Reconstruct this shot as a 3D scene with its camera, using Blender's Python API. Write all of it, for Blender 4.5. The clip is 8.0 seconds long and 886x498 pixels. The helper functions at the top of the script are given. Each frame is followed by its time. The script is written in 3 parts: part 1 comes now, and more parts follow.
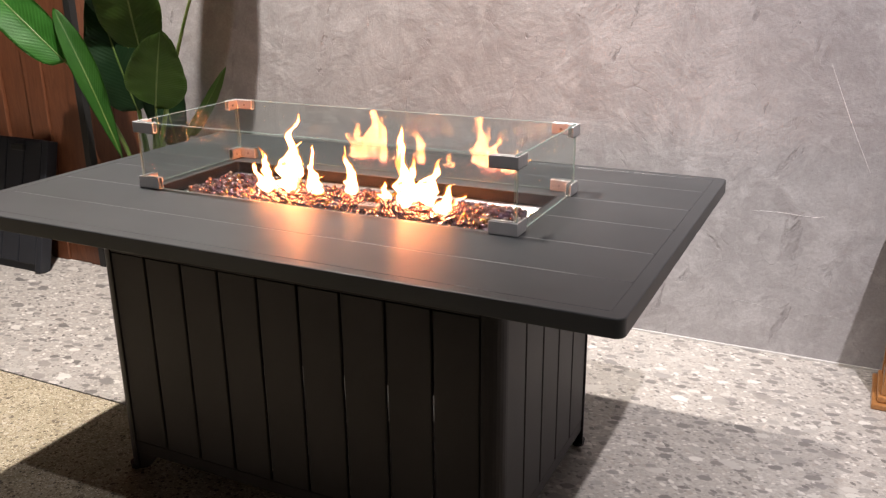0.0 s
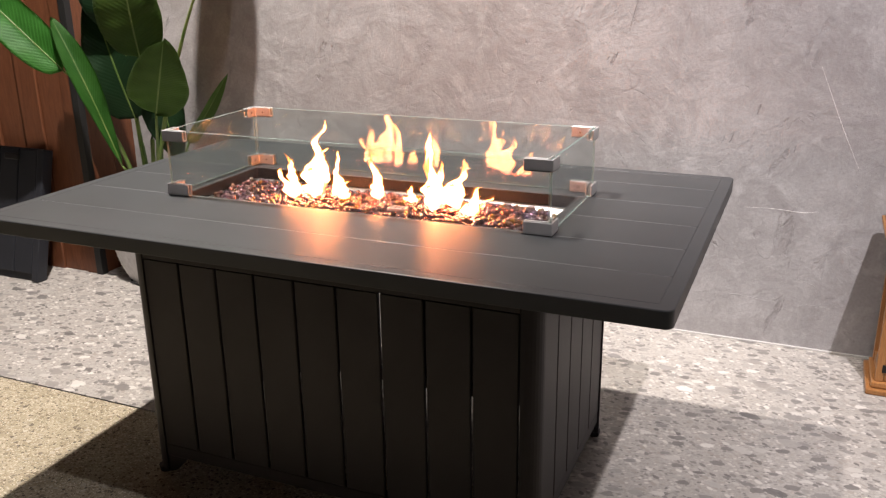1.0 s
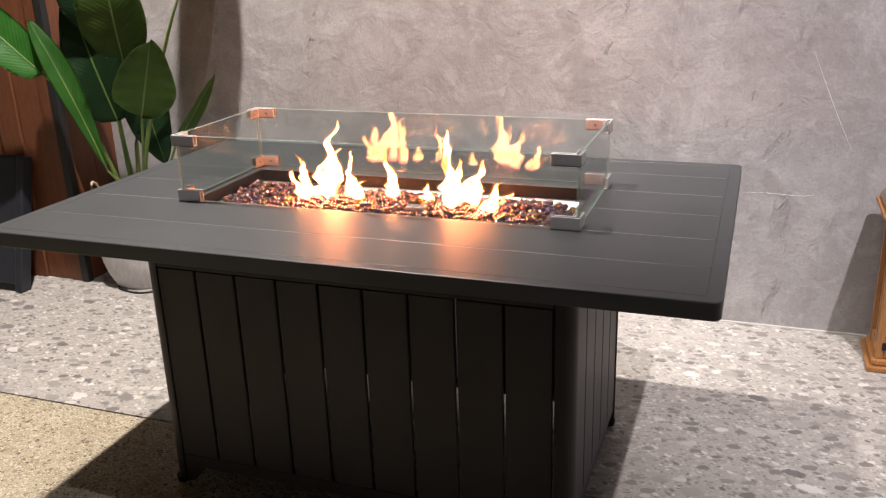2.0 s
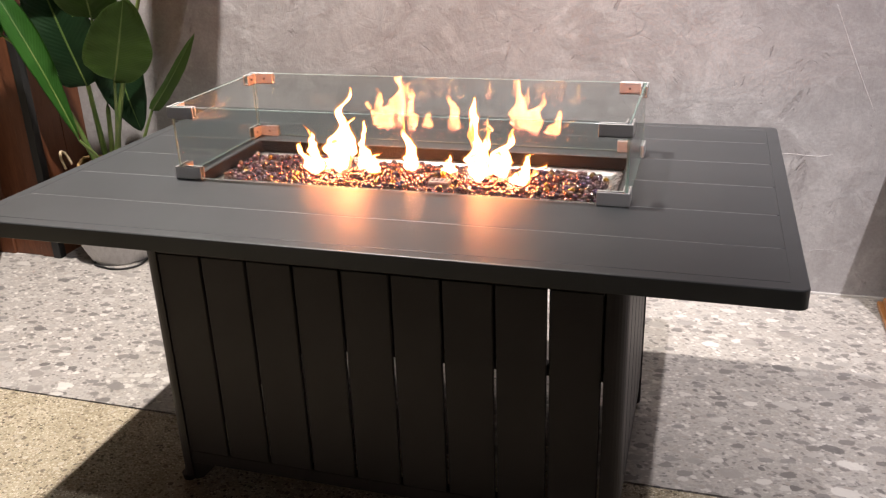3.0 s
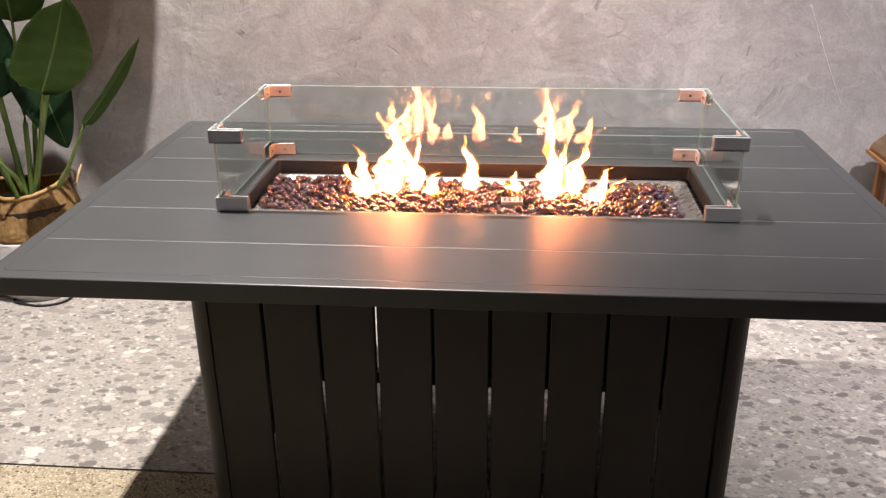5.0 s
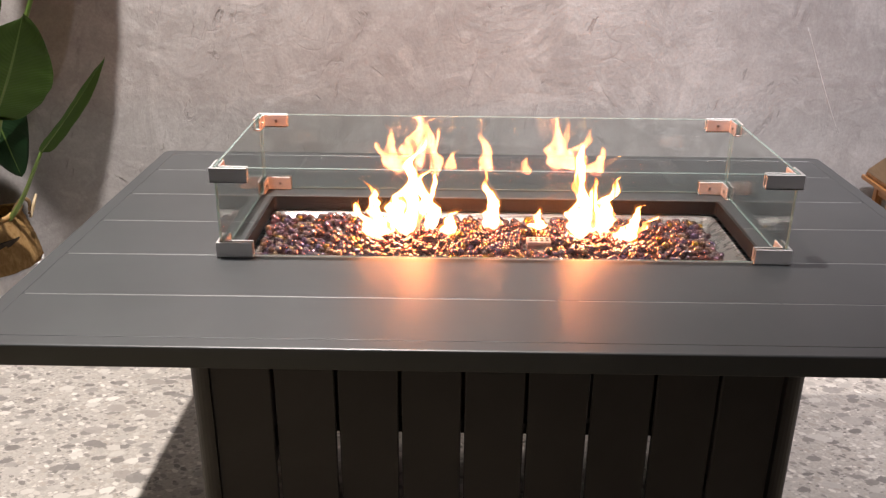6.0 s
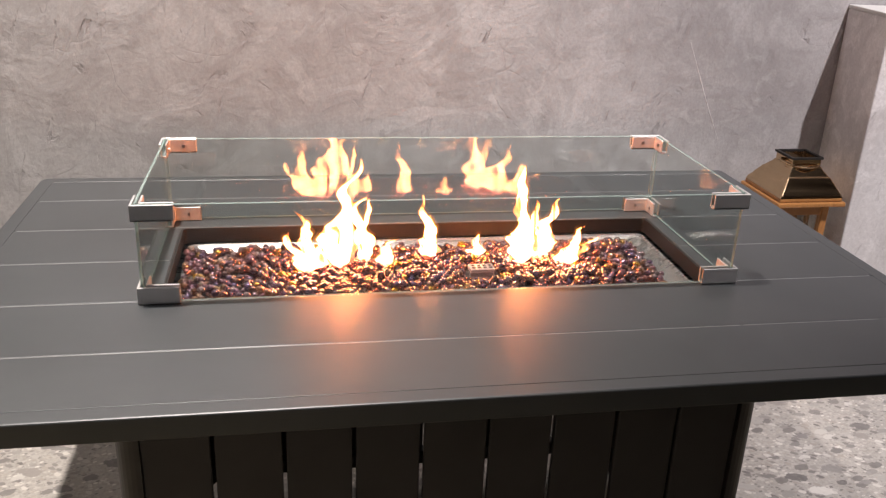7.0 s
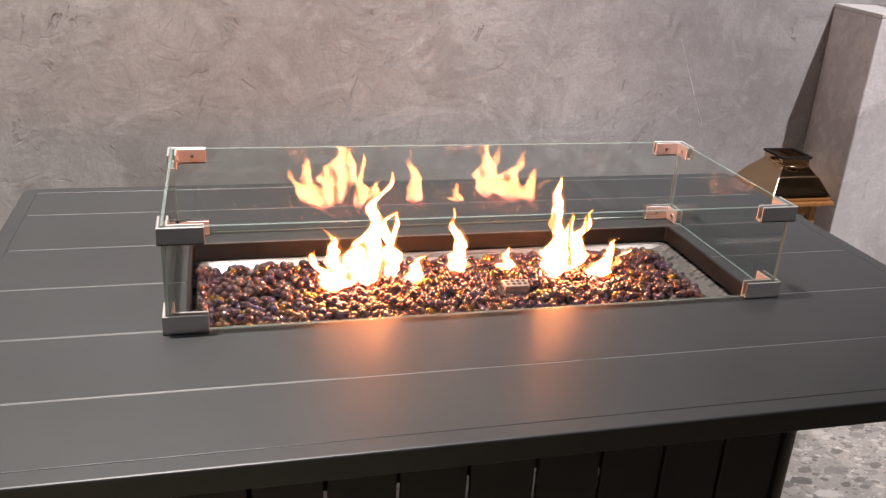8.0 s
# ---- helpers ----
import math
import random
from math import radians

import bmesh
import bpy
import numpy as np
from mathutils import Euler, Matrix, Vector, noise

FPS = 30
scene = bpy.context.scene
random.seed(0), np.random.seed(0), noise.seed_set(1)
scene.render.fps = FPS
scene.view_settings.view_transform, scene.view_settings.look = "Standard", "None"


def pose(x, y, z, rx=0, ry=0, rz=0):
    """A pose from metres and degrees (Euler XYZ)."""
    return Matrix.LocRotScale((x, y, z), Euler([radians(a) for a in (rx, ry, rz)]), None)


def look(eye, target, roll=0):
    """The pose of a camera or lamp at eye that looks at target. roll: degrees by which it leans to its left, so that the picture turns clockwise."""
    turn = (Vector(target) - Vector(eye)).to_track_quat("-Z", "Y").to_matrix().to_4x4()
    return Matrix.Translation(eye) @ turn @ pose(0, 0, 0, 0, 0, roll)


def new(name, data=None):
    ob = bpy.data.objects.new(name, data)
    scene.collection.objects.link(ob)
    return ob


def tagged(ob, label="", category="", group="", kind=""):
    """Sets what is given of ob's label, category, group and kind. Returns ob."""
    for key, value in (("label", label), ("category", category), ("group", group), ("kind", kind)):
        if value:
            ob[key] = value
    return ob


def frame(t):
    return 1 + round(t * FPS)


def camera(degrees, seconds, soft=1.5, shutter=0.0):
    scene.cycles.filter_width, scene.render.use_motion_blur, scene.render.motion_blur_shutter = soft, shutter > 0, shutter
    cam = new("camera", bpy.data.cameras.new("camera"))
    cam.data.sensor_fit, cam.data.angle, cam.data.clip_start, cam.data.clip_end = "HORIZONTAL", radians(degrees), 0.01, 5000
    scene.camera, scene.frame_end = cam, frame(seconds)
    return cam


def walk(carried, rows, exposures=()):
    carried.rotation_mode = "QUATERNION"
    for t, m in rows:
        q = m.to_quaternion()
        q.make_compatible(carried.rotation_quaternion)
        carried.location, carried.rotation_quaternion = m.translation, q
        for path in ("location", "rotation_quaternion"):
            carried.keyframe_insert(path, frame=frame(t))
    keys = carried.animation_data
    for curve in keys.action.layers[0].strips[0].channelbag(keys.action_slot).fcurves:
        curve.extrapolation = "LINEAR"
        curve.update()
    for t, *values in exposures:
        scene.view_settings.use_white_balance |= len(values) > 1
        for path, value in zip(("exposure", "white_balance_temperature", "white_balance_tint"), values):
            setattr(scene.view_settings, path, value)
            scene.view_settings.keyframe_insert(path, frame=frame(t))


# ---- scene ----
cam = camera(54.1, 8.0, 1.3)
PATH = [
    (0, (0.958, -1.519, 1.109), (0.121, 0.183, 0.474), -0.6),
    (0.5, (0.907, -1.555, 1.107), (0.104, 0.163, 0.471), -0.8),
    (1, (0.855, -1.635, 1.129), (0.103, 0.107, 0.497), -0.8),
    (1.5, (0.812, -1.699, 1.153), (0.109, 0.066, 0.527), -1.3),
    (1.7, (0.784, -1.694, 1.144), (0.097, 0.074, 0.512), -1.6),
    (2.8, (0.574, -1.588, 1.15), (0.001, 0.176, 0.402), -2.1),
    (3, (0.548, -1.576, 1.15), (-0.006, 0.189, 0.388), -2.1),
    (3.5, (0.43, -1.563, 1.152), (-0.002, 0.23, 0.377), -1.9),
    (4, (0.267, -1.561, 1.16), (-0.021, 0.253, 0.369), -1.8),
    (4.2, (0.218, -1.558, 1.166), (-0.048, 0.257, 0.369), -1.8),
    (5.3, (0.029, -1.488, 1.171), (-0.098, 0.35, 0.392), -0.2),
    (5.5, (0.001, -1.458, 1.166), (-0.106, 0.386, 0.398), -0.1),
    (6, (-0.076, -1.386, 1.168), (-0.099, 0.462, 0.405), 0.5),
    (6.5, (-0.131, -1.334, 1.172), (0.009, 0.513, 0.418), 1.5),
    (7, (-0.228, -1.283, 1.174), (0.112, 0.54, 0.425), 2.4),
    (7.5, (-0.325, -1.247, 1.183), (0.113, 0.552, 0.427), 2.4),
    (8, (-0.357, -1.173, 1.18), (0.127, 0.609, 0.412), 3.5),
]
walk(cam, [(t, look(eye, target, roll)) for t, eye, target, roll in PATH],
     [(0.0, 0.04), (1.5, 0.02), (3.0, 0.08), (4.0, 0.17), (5.5, 0.12), (6.5, -0.02), (7.5, -0.19), (8.0, -0.30)])

# ---- light ----
world = bpy.data.worlds.new("world")
scene.world = world
world.use_nodes = True
world.node_tree.nodes["Background"].inputs[0].default_value = (0.9, 0.93, 1.0, 1)
world.node_tree.nodes["Background"].inputs[1].default_value = 0.02


def spot(name, eye, target, watts, degrees, blend, colour, radius=0.03):
    data = bpy.data.lights.new(name, "SPOT")
    data.energy, data.spot_size, data.spot_blend = watts, radians(degrees), blend
    data.color, data.shadow_soft_size = colour, radius
    ob = new(name, data)
    ob.matrix_world = look(eye, target)
    return ob


WARM = (0.985, 0.895, 0.85)
NEUTRAL = (0.98, 0.91, 0.945)
SPOTS = [
    ("spot_table", (-0.60, 0.0, 3.36), (-1.45, 0.86, 0.0), 690, 91, 0.55, WARM, 0.04),
    ("spot_lantern", (1.60, -0.85, 3.36), (1.68, 0.9, 0.52), 545, 70, 0.95, NEUTRAL),
    ("spot_front", (0.1, -0.80, 3.36), (0.0, -0.75, 0.0), 56, 114, 0.7, (0.97, 0.93, 1.0)),
]
for row in SPOTS:
    spot(*row)


# ---- materials ----
class Mat:
    """A node material with a Principled surface and short ways to wire it."""

    def __init__(self, name, colour=(0.5, 0.5, 0.5), rough=0.5, metal=0.0, spec=0.5):
        self.m = bpy.data.materials.new(name)
        self.m.use_nodes = True
        self.t = self.m.node_tree
        self.b = self.t.nodes["Principled BSDF"]
        self.out = self.t.nodes["Material Output"]
        self.b.inputs["Base Color"].default_value = (*colour, 1)
        self.b.inputs["Roughness"].default_value = rough
        self.b.inputs["Metallic"].default_value = metal
        self.b.inputs["Specular IOR Level"].default_value = spec
        self.co = self.t.nodes.new("ShaderNodeTexCoord").outputs["Object"]

    def link(self, a, b):
        self.t.links.new(a, b)

    def node(self, kind, **values):
        n = self.t.nodes.new(kind)
        for k, v in values.items():
            n.inputs[k].default_value = v
        return n

    def mapped(self, scale=(1, 1, 1), rot=(0, 0, 0), co=None):
        n = self.node("ShaderNodeMapping")
        n.vector_type = "TEXTURE" if rot != (0, 0, 0) else "POINT"
        if rot != (0, 0, 0):
            scale = tuple(1 / a for a in scale)
        n.inputs["Scale"].default_value = scale
        n.inputs["Rotation"].default_value = [radians(a) for a in rot]
        self.link(co or self.co, n.inputs["Vector"])
        return n.outputs[0]

    def noise(self, scale, detail=4, rough=0.55, distort=0.0, co=None):
        n = self.node("ShaderNodeTexNoise", Scale=scale, Detail=detail, Roughness=rough, Distortion=distort)
        self.link(co or self.co, n.inputs["Vector"])
        return n.outputs["Fac"]

    def voronoi(self, scale, co=None, feature="F1", random_=1.0):
        n = self.node("ShaderNodeTexVoronoi", Scale=scale, Randomness=random_)
        n.feature = feature
        self.link(co or self.co, n.inputs["Vector"])
        return n

    def ramp(self, fac, stops):
        n = self.node("ShaderNodeValToRGB")
        e = n.color_ramp.elements
        while len(e) < len(stops):
            e.new(0.5)
        for el, (p, c) in zip(e, stops):
            el.position = p
            el.color = (*c, 1) if len(c) == 3 else c
        self.link(fac, n.inputs[0])
        return n.outputs[0]

    def grey(self, fac, lo, hi, a=0.0, b=1.0):
        n = self.node("ShaderNodeMapRange")
        n.inputs[1].default_value, n.inputs[2].default_value = lo, hi
        n.inputs[3].default_value, n.inputs[4].default_value = a, b
        self.link(fac, n.inputs[0])
        return n.outputs[0]

    def mix(self, fac, a, b, blend="MIX"):
        n = self.t.nodes.new("ShaderNodeMix")
        n.data_type, n.blend_type = "RGBA", blend
        for s, v in ((n.inputs[0], fac), (n.inputs[6], a), (n.inputs[7], b)):
            if isinstance(v, (int, float)):
                s.default_value = v
            elif isinstance(v, tuple):
                s.default_value = (*v, 1)
            else:
                self.link(v, s)
        return n.outputs[2]

    def maths(self, op, a, b=0.0):
        n = self.t.nodes.new("ShaderNodeMath")
        n.operation = op
        for s, v in ((n.inputs[0], a), (n.inputs[1], b)):
            if isinstance(v, (int, float)):
                s.default_value = v
            else:
                self.link(v, s)
        return n.outputs[0]

    def bump(self, height, strength, distance):
        n = self.node("ShaderNodeBump", Strength=strength, Distance=distance)
        self.link(height, n.inputs["Height"])
        self.link(n.outputs[0], self.b.inputs["Normal"])

    def colour(self, c):
        self.link(c, self.b.inputs["Base Color"])

    def rough(self, r):
        self.link(r, self.b.inputs["Roughness"])

    def surface(self, shader):
        self.link(shader, self.out.inputs["Surface"])


def plaster_material(name, light=1.0):
    m = Mat(name, rough=0.62, spec=0.35)
    clouds = m.noise(2.6, 7, 0.66, 0.4)
    patch = m.noise(8.5, 7, 0.68, 0.5)
    blot = m.noise(17, 5, 0.62, 0.6)
    sweep = m.noise(4.2, 6, 0.58, 1.0, m.mapped((1.0, 1.0, 0.62), (0, 14, 0)))
    sweep2 = m.noise(6.5, 5, 0.56, 0.9, m.mapped((0.75, 1.0, 0.9), (0, -40, 0)))
    pits = m.noise(21, 6, 0.62, 0.5, m.mapped((1.2, 1.0, 0.36), (0, 16, 0)))
    pits2 = m.noise(18, 6, 0.62, 0.5, m.mapped((1.2, 1.0, 0.40), (0, -48, 0)))
    grit = m.noise(120, 3, 0.7)
    k = light
    c = m.ramp(clouds, [(0.28, (0.32 * k, 0.306 * k, 0.301 * k)), (0.50, (0.405 * k, 0.39 * k, 0.385 * k)), (0.72, (0.48 * k, 0.463 * k, 0.457 * k))])
    c = m.mix(m.grey(patch, 0.42, 0.66, 0, 0.5), c, (0.31 * k, 0.29 * k, 0.284 * k))
    c = m.mix(m.grey(blot, 0.52, 0.64, 0, 0.55), c, (0.50 * k, 0.484 * k, 0.478 * k))
    c = m.mix(m.grey(sweep, 0.55, 0.63, 0, 0.50), c, (0.51 * k, 0.494 * k, 0.488 * k))
    c = m.mix(m.grey(sweep2, 0.57, 0.65, 0, 0.50), c, (0.30 * k, 0.28 * k, 0.274 * k))
    # Edges left by the trowel: thin broken lines along the rims of its strokes.
    rim1 = m.grey(m.maths("ABSOLUTE", m.maths("SUBTRACT", m.noise(3.6, 2, 0.45, 0.5, m.mapped((1.0, 1.0, 0.7), (0, 24, 0))), 0.52)), 0.0, 0.007, 1, 0)
    rim2 = m.grey(m.maths("ABSOLUTE", m.maths("SUBTRACT", m.noise(5.2, 2, 0.45, 0.6, m.mapped((0.8, 1.0, 0.9), (0, -55, 0))), 0.50)), 0.0, 0.007, 1, 0)
    rims = m.maths("MULTIPLY", m.maths("MAXIMUM", rim1, rim2), m.grey(m.noise(6.0, 4, 0.6), 0.50, 0.60))
    c = m.mix(m.maths("MULTIPLY", rims, 0.28), c, (0.25 * k, 0.232 * k, 0.228 * k))
    gate = m.grey(clouds, 0.46, 0.56)
    gate2 = m.grey(patch, 0.52, 0.62)
    hole = m.maths("MULTIPLY", m.grey(pits, 0.60, 0.67), gate)
    hole = m.maths("MAXIMUM", hole, m.maths("MULTIPLY", m.grey(pits2, 0.61, 0.68), gate2))
    c = m.mix(m.maths("MULTIPLY", hole, 0.55), c, (0.23 * k, 0.213 * k, 0.21 * k))
    c = m.mix(m.grey(grit, 0.38, 0.66, 0, 0.32), c, (0.25 * k, 0.235 * k, 0.23 * k))
    m.colour(c)
    h = m.maths("ADD", m.maths("MULTIPLY", sweep, 1.0), m.maths("MULTIPLY", sweep2, 0.7))
    h = m.maths("ADD", h, m.maths("ADD", m.maths("MULTIPLY", patch, 0.5), m.maths("MULTIPLY", blot, 0.22)))
    h = m.maths("SUBTRACT", h, m.maths("ADD", m.maths("MULTIPLY", hole, 0.25), m.maths("MULTIPLY", rims, 0.05)))
    m.bump(h, 0.7, 0.012)
    m.rough(m.grey(sweep, 0.3, 0.7, 0.7, 0.5))
    return m.m


PLASTER = plaster_material("trowelled_plaster")
PLASTER_PALE = plaster_material("pale_plaster", 1.85)


def terrazzo_material():
    m = Mat("terrazzo", rough=0.42, spec=0.4)
    warp = m.noise(7, 3, 0.5)

    def warped(co, scale, amount):
        nn = m.node("ShaderNodeTexNoise", Scale=scale, Detail=4.0, Roughness=0.65)
        m.link(co, nn.inputs["Vector"])
        sc = m.node("ShaderNodeVectorMath")
        sc.operation = "SCALE"
        sc.inputs["Scale"].default_value = amount
        m.link(nn.outputs["Color"], sc.inputs[0])
        add = m.node("ShaderNodeVectorMath")
        add.operation = "ADD"
        m.link(co, add.inputs[0])
        m.link(sc.outputs[0], add.inputs[1])
        return add.outputs[0]

    base = m.mix(m.grey(m.noise(110, 5, 0.75), 0.30, 0.70), (0.29, 0.265, 0.235), (0.56, 0.53, 0.485))
    base = m.mix(m.grey(warp, 0.35, 0.7, 0, 0.4), base, (0.43, 0.40, 0.36))
    rag = m.maths("MULTIPLY", m.maths("SUBTRACT", m.noise(120, 3, 0.6), 0.5), 0.26)
    for scale, cut, soft, share, turn, tones in (
        (135, 0.40, 0.10, 0.40, 20, [(0.0, (0.17, 0.16, 0.15)), (0.3, (0.30, 0.28, 0.26)), (0.55, (0.71, 0.68, 0.62)), (0.8, (0.42, 0.38, 0.33))]),
        (70, 0.40, 0.07, 0.45, -35, [(0.0, (0.15, 0.14, 0.13)), (0.3, (0.28, 0.26, 0.24)), (0.55, (0.71, 0.68, 0.62)), (0.8, (0.38, 0.34, 0.30))]),
        (37, 0.40, 0.05, 0.50, 12, [(0.0, (0.15, 0.14, 0.13)), (0.25, (0.26, 0.245, 0.23)), (0.5, (0.36, 0.34, 0.31)), (0.72, (0.71, 0.68, 0.62)), (0.86, (0.21, 0.195, 0.18))]),
        (20, 0.34, 0.03, 0.62, -12, [(0.0, (0.14, 0.132, 0.125)), (0.3, (0.24, 0.225, 0.21)), (0.6, (0.71, 0.68, 0.62)), (0.75, (0.31, 0.285, 0.26))]),
    ):
        co = warped(m.mapped((0.66, 1.1, 1.0), (0, 0, turn)), 1.3 * scale, 0.55 / scale)
        v = m.voronoi(scale, co)
        inside = m.grey(m.maths("ADD", v.outputs["Distance"], rag), cut, cut + soft, 1, 0)
        sep = m.node("ShaderNodeSeparateColor")
        m.link(v.outputs["Color"], sep.inputs[0])
        some = m.grey(sep.outputs[1], share, share + 0.03)
        r = m.ramp(sep.outputs[0], tones)
        base = m.mix(m.maths("MULTIPLY", m.maths("MULTIPLY", inside, some), 0.88), base, r)
    m.colour(base)
    m.bump(m.noise(90, 3), 0.15, 0.002)
    m.rough(m.grey(m.noise(12, 4), 0.3, 0.7, 0.34, 0.55))
    return m.m


def aggregate_material():
    m = Mat("exposed_aggregate", rough=0.6, spec=0.35)
    c = m.mix(m.grey(m.noise(9, 5, 0.7), 0.3, 0.7), (0.34, 0.285, 0.185), (0.54, 0.47, 0.34))
    for scale, cut, share, amount, tones in (
        (210, 0.42, 0.10, 0.9, [(0.0, (0.10, 0.08, 0.055)), (0.25, (0.30, 0.245, 0.15)), (0.55, (0.52, 0.45, 0.31)), (0.85, (0.74, 0.68, 0.54))]),
        (120, 0.40, 0.45, 0.9, [(0.0, (0.07, 0.055, 0.04)), (0.3, (0.22, 0.17, 0.10)), (0.55, (0.60, 0.54, 0.42)), (0.8, (0.38, 0.31, 0.20))]),
        (62, 0.34, 0.72, 0.85, [(0.0, (0.12, 0.095, 0.07)), (0.35, (0.30, 0.25, 0.17)), (0.6, (0.66, 0.61, 0.50)), (0.85, (0.40, 0.33, 0.23))]),
    ):
        v = m.voronoi(scale)
        sep = m.node("ShaderNodeSeparateColor")
        m.link(v.outputs["Color"], sep.inputs[0])
        inside = m.maths("MULTIPLY", m.grey(v.outputs["Distance"], cut, cut + 0.1, 1, 0), m.grey(sep.outputs[1], share, share + 0.03))
        c = m.mix(m.maths("MULTIPLY", inside, amount), c, m.ramp(sep.outputs[0], tones))
    m.colour(c)
    m.bump(m.voronoi(190).outputs["Distance"], 0.6, 0.004)
    return m.m


TERRAZZO = terrazzo_material()
AGGREGATE = aggregate_material()


def powder_material(name, colour, rough, bump=0.12, spec=0.5):
    m = Mat(name, colour, rough, 0.0, spec)
    wide = m.noise(5, 4, 0.6, 0.4)
    streak = m.noise(3.5, 3, 0.5, 0.4)
    c = m.mix(m.grey(wide, 0.3, 0.7), tuple(a * 0.9 for a in colour), tuple(a * 1.12 for a in colour))
    m.colour(c)
    m.rough(m.grey(streak, 0.3, 0.7, rough - 0.02, rough + 0.03))
    m.bump(m.noise(900, 1), bump, 0.00025)
    return m.m


CHARCOAL = powder_material("charcoal_powder_coat", (0.052, 0.056, 0.058), 0.42, 0.12, 0.64)
BLACK = powder_material("black_powder_coat", (0.042, 0.038, 0.041), 0.5, 0.12, 0.3)
BLUEBLACK = powder_material("blue_black_powder_coat", (0.020, 0.022, 0.028), 0.5)
# Pale grey that stands in for the highlight on the groove edges.
SEAM_GLINT = powder_material("seam_glint", (0.20, 0.20, 0.20), 0.28, 0.05, 0.9)
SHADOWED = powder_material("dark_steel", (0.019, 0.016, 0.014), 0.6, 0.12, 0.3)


def steel_material(name, colour, rough, metal=1.0):
    m = Mat(name, colour, rough, metal)
    s = m.noise(60, 4, 0.6, 0.0, m.mapped((0.05, 1, 1)))
    m.rough(m.grey(s, 0.3, 0.7, rough * 0.8, rough * 1.25))
    m.bump(s, 0.06, 0.0006)
    return m.m


STEEL = steel_material("brushed_steel", (0.60, 0.585, 0.575), 0.40, 0.35)
PAN_STEEL = steel_material("stainless_tray", (0.62, 0.585, 0.56), 0.28, 0.62)
SCREW = Mat("screw_steel", (0.35, 0.34, 0.33), 0.35, 1.0).m


def glass_material(name, tint, reflect):
    m = Mat(name)
    facing = m.node("ShaderNodeLayerWeight", Blend=0.5).outputs["Facing"]
    gloss = m.maths("ADD", m.maths("MULTIPLY", m.maths("POWER", facing, 5.0), 0.92), reflect)
    clear = m.node("ShaderNodeBsdfTransparent")
    clear.inputs[0].default_value = (*tint, 1)
    mirror = m.node("ShaderNodeBsdfGlossy", Roughness=0.015)
    mix = m.node("ShaderNodeMixShader")
    m.link(gloss, mix.inputs[0])
    m.link(clear.outputs[0], mix.inputs[1])
    m.link(mirror.outputs[0], mix.inputs[2])
    m.surface(mix.outputs[0])
    return m.m


GLASS = glass_material("clear_glass", (0.950, 0.969, 0.961), 0.058)
LANTERN_GLASS = glass_material("lantern_glass", (0.93, 0.93, 0.92), 0.05)


def edge_material():
    m = Mat("green_glass_edge", (0.70, 0.86, 0.80), 0.10, 0.0, 0.6)
    clear = m.node("ShaderNodeBsdfTransparent")
    clear.inputs[0].default_value = (0.74, 0.94, 0.87, 1)
    mix = m.node("ShaderNodeMixShader", Fac=0.30)
    m.link(clear.outputs[0], mix.inputs[1])
    m.link(m.b.outputs[0], mix.inputs[2])
    m.surface(mix.outputs[0])
    return m.m


GLASS_EDGE = edge_material()


def bead_material():
    m = Mat("fire_glass", rough=0.03, spec=0.7)
    r = m.node("ShaderNodeNewGeometry").outputs["Random Per Island"]
    c = m.ramp(r, [(0.0, (0.12, 0.07, 0.07)), (0.15, (0.32, 0.17, 0.25)), (0.30, (0.46, 0.16, 0.11)), (0.44, (0.26, 0.19, 0.38)),
                   (0.55, (0.20, 0.12, 0.10)), (0.68, (0.52, 0.25, 0.12)), (0.80, (0.28, 0.18, 0.22)), (0.90, (0.58, 0.46, 0.46)), (0.97, (0.74, 0.42, 0.04))])
    m.colour(c)
    m.b.inputs["Metallic"].default_value = 0.55
    m.b.inputs["Transmission Weight"].default_value = 0.5
    m.b.inputs["IOR"].default_value = 1.52
    m.b.inputs["Coat Weight"].default_value = 1.0
    m.b.inputs["Coat IOR"].default_value = 1.7
    m.b.inputs["Coat Roughness"].default_value = 0.05
    m.rough(m.grey(m.noise(140, 2), 0.3, 0.7, 0.07, 0.15))
    return m.m


BEAD = bead_material()


def flame_material(name, strength, stops, alpha_stops, thin=0.02):
    m = Mat(name)
    gen = m.node("ShaderNodeTexCoord").outputs["Generated"]
    sep = m.node("ShaderNodeSeparateXYZ")
    m.link(gen, sep.inputs[0])
    wob = m.maths("ADD", sep.outputs[2], m.maths("MULTIPLY", m.maths("SUBTRACT", m.noise(28, 3, 0.6, 1.0), 0.5), 0.35))
    em = m.node("ShaderNodeEmission", Strength=strength)
    m.link(m.ramp(wob, stops), em.inputs[0])
    mix = m.node("ShaderNodeMixShader")
    wisp = m.grey(m.noise(26, 3, 0.55, 0.7, m.mapped((1.0, 1.0, 0.28))), 0.41, 0.57, thin, 1)
    m.link(m.maths("MULTIPLY", m.ramp(wob, alpha_stops), wisp), mix.inputs[0])
    m.link(m.node("ShaderNodeBsdfTransparent").outputs[0], mix.inputs[1])
    m.link(em.outputs[0], mix.inputs[2])
    m.surface(mix.outputs[0])
    return m.m


def g(v):
    return (v, v, v)


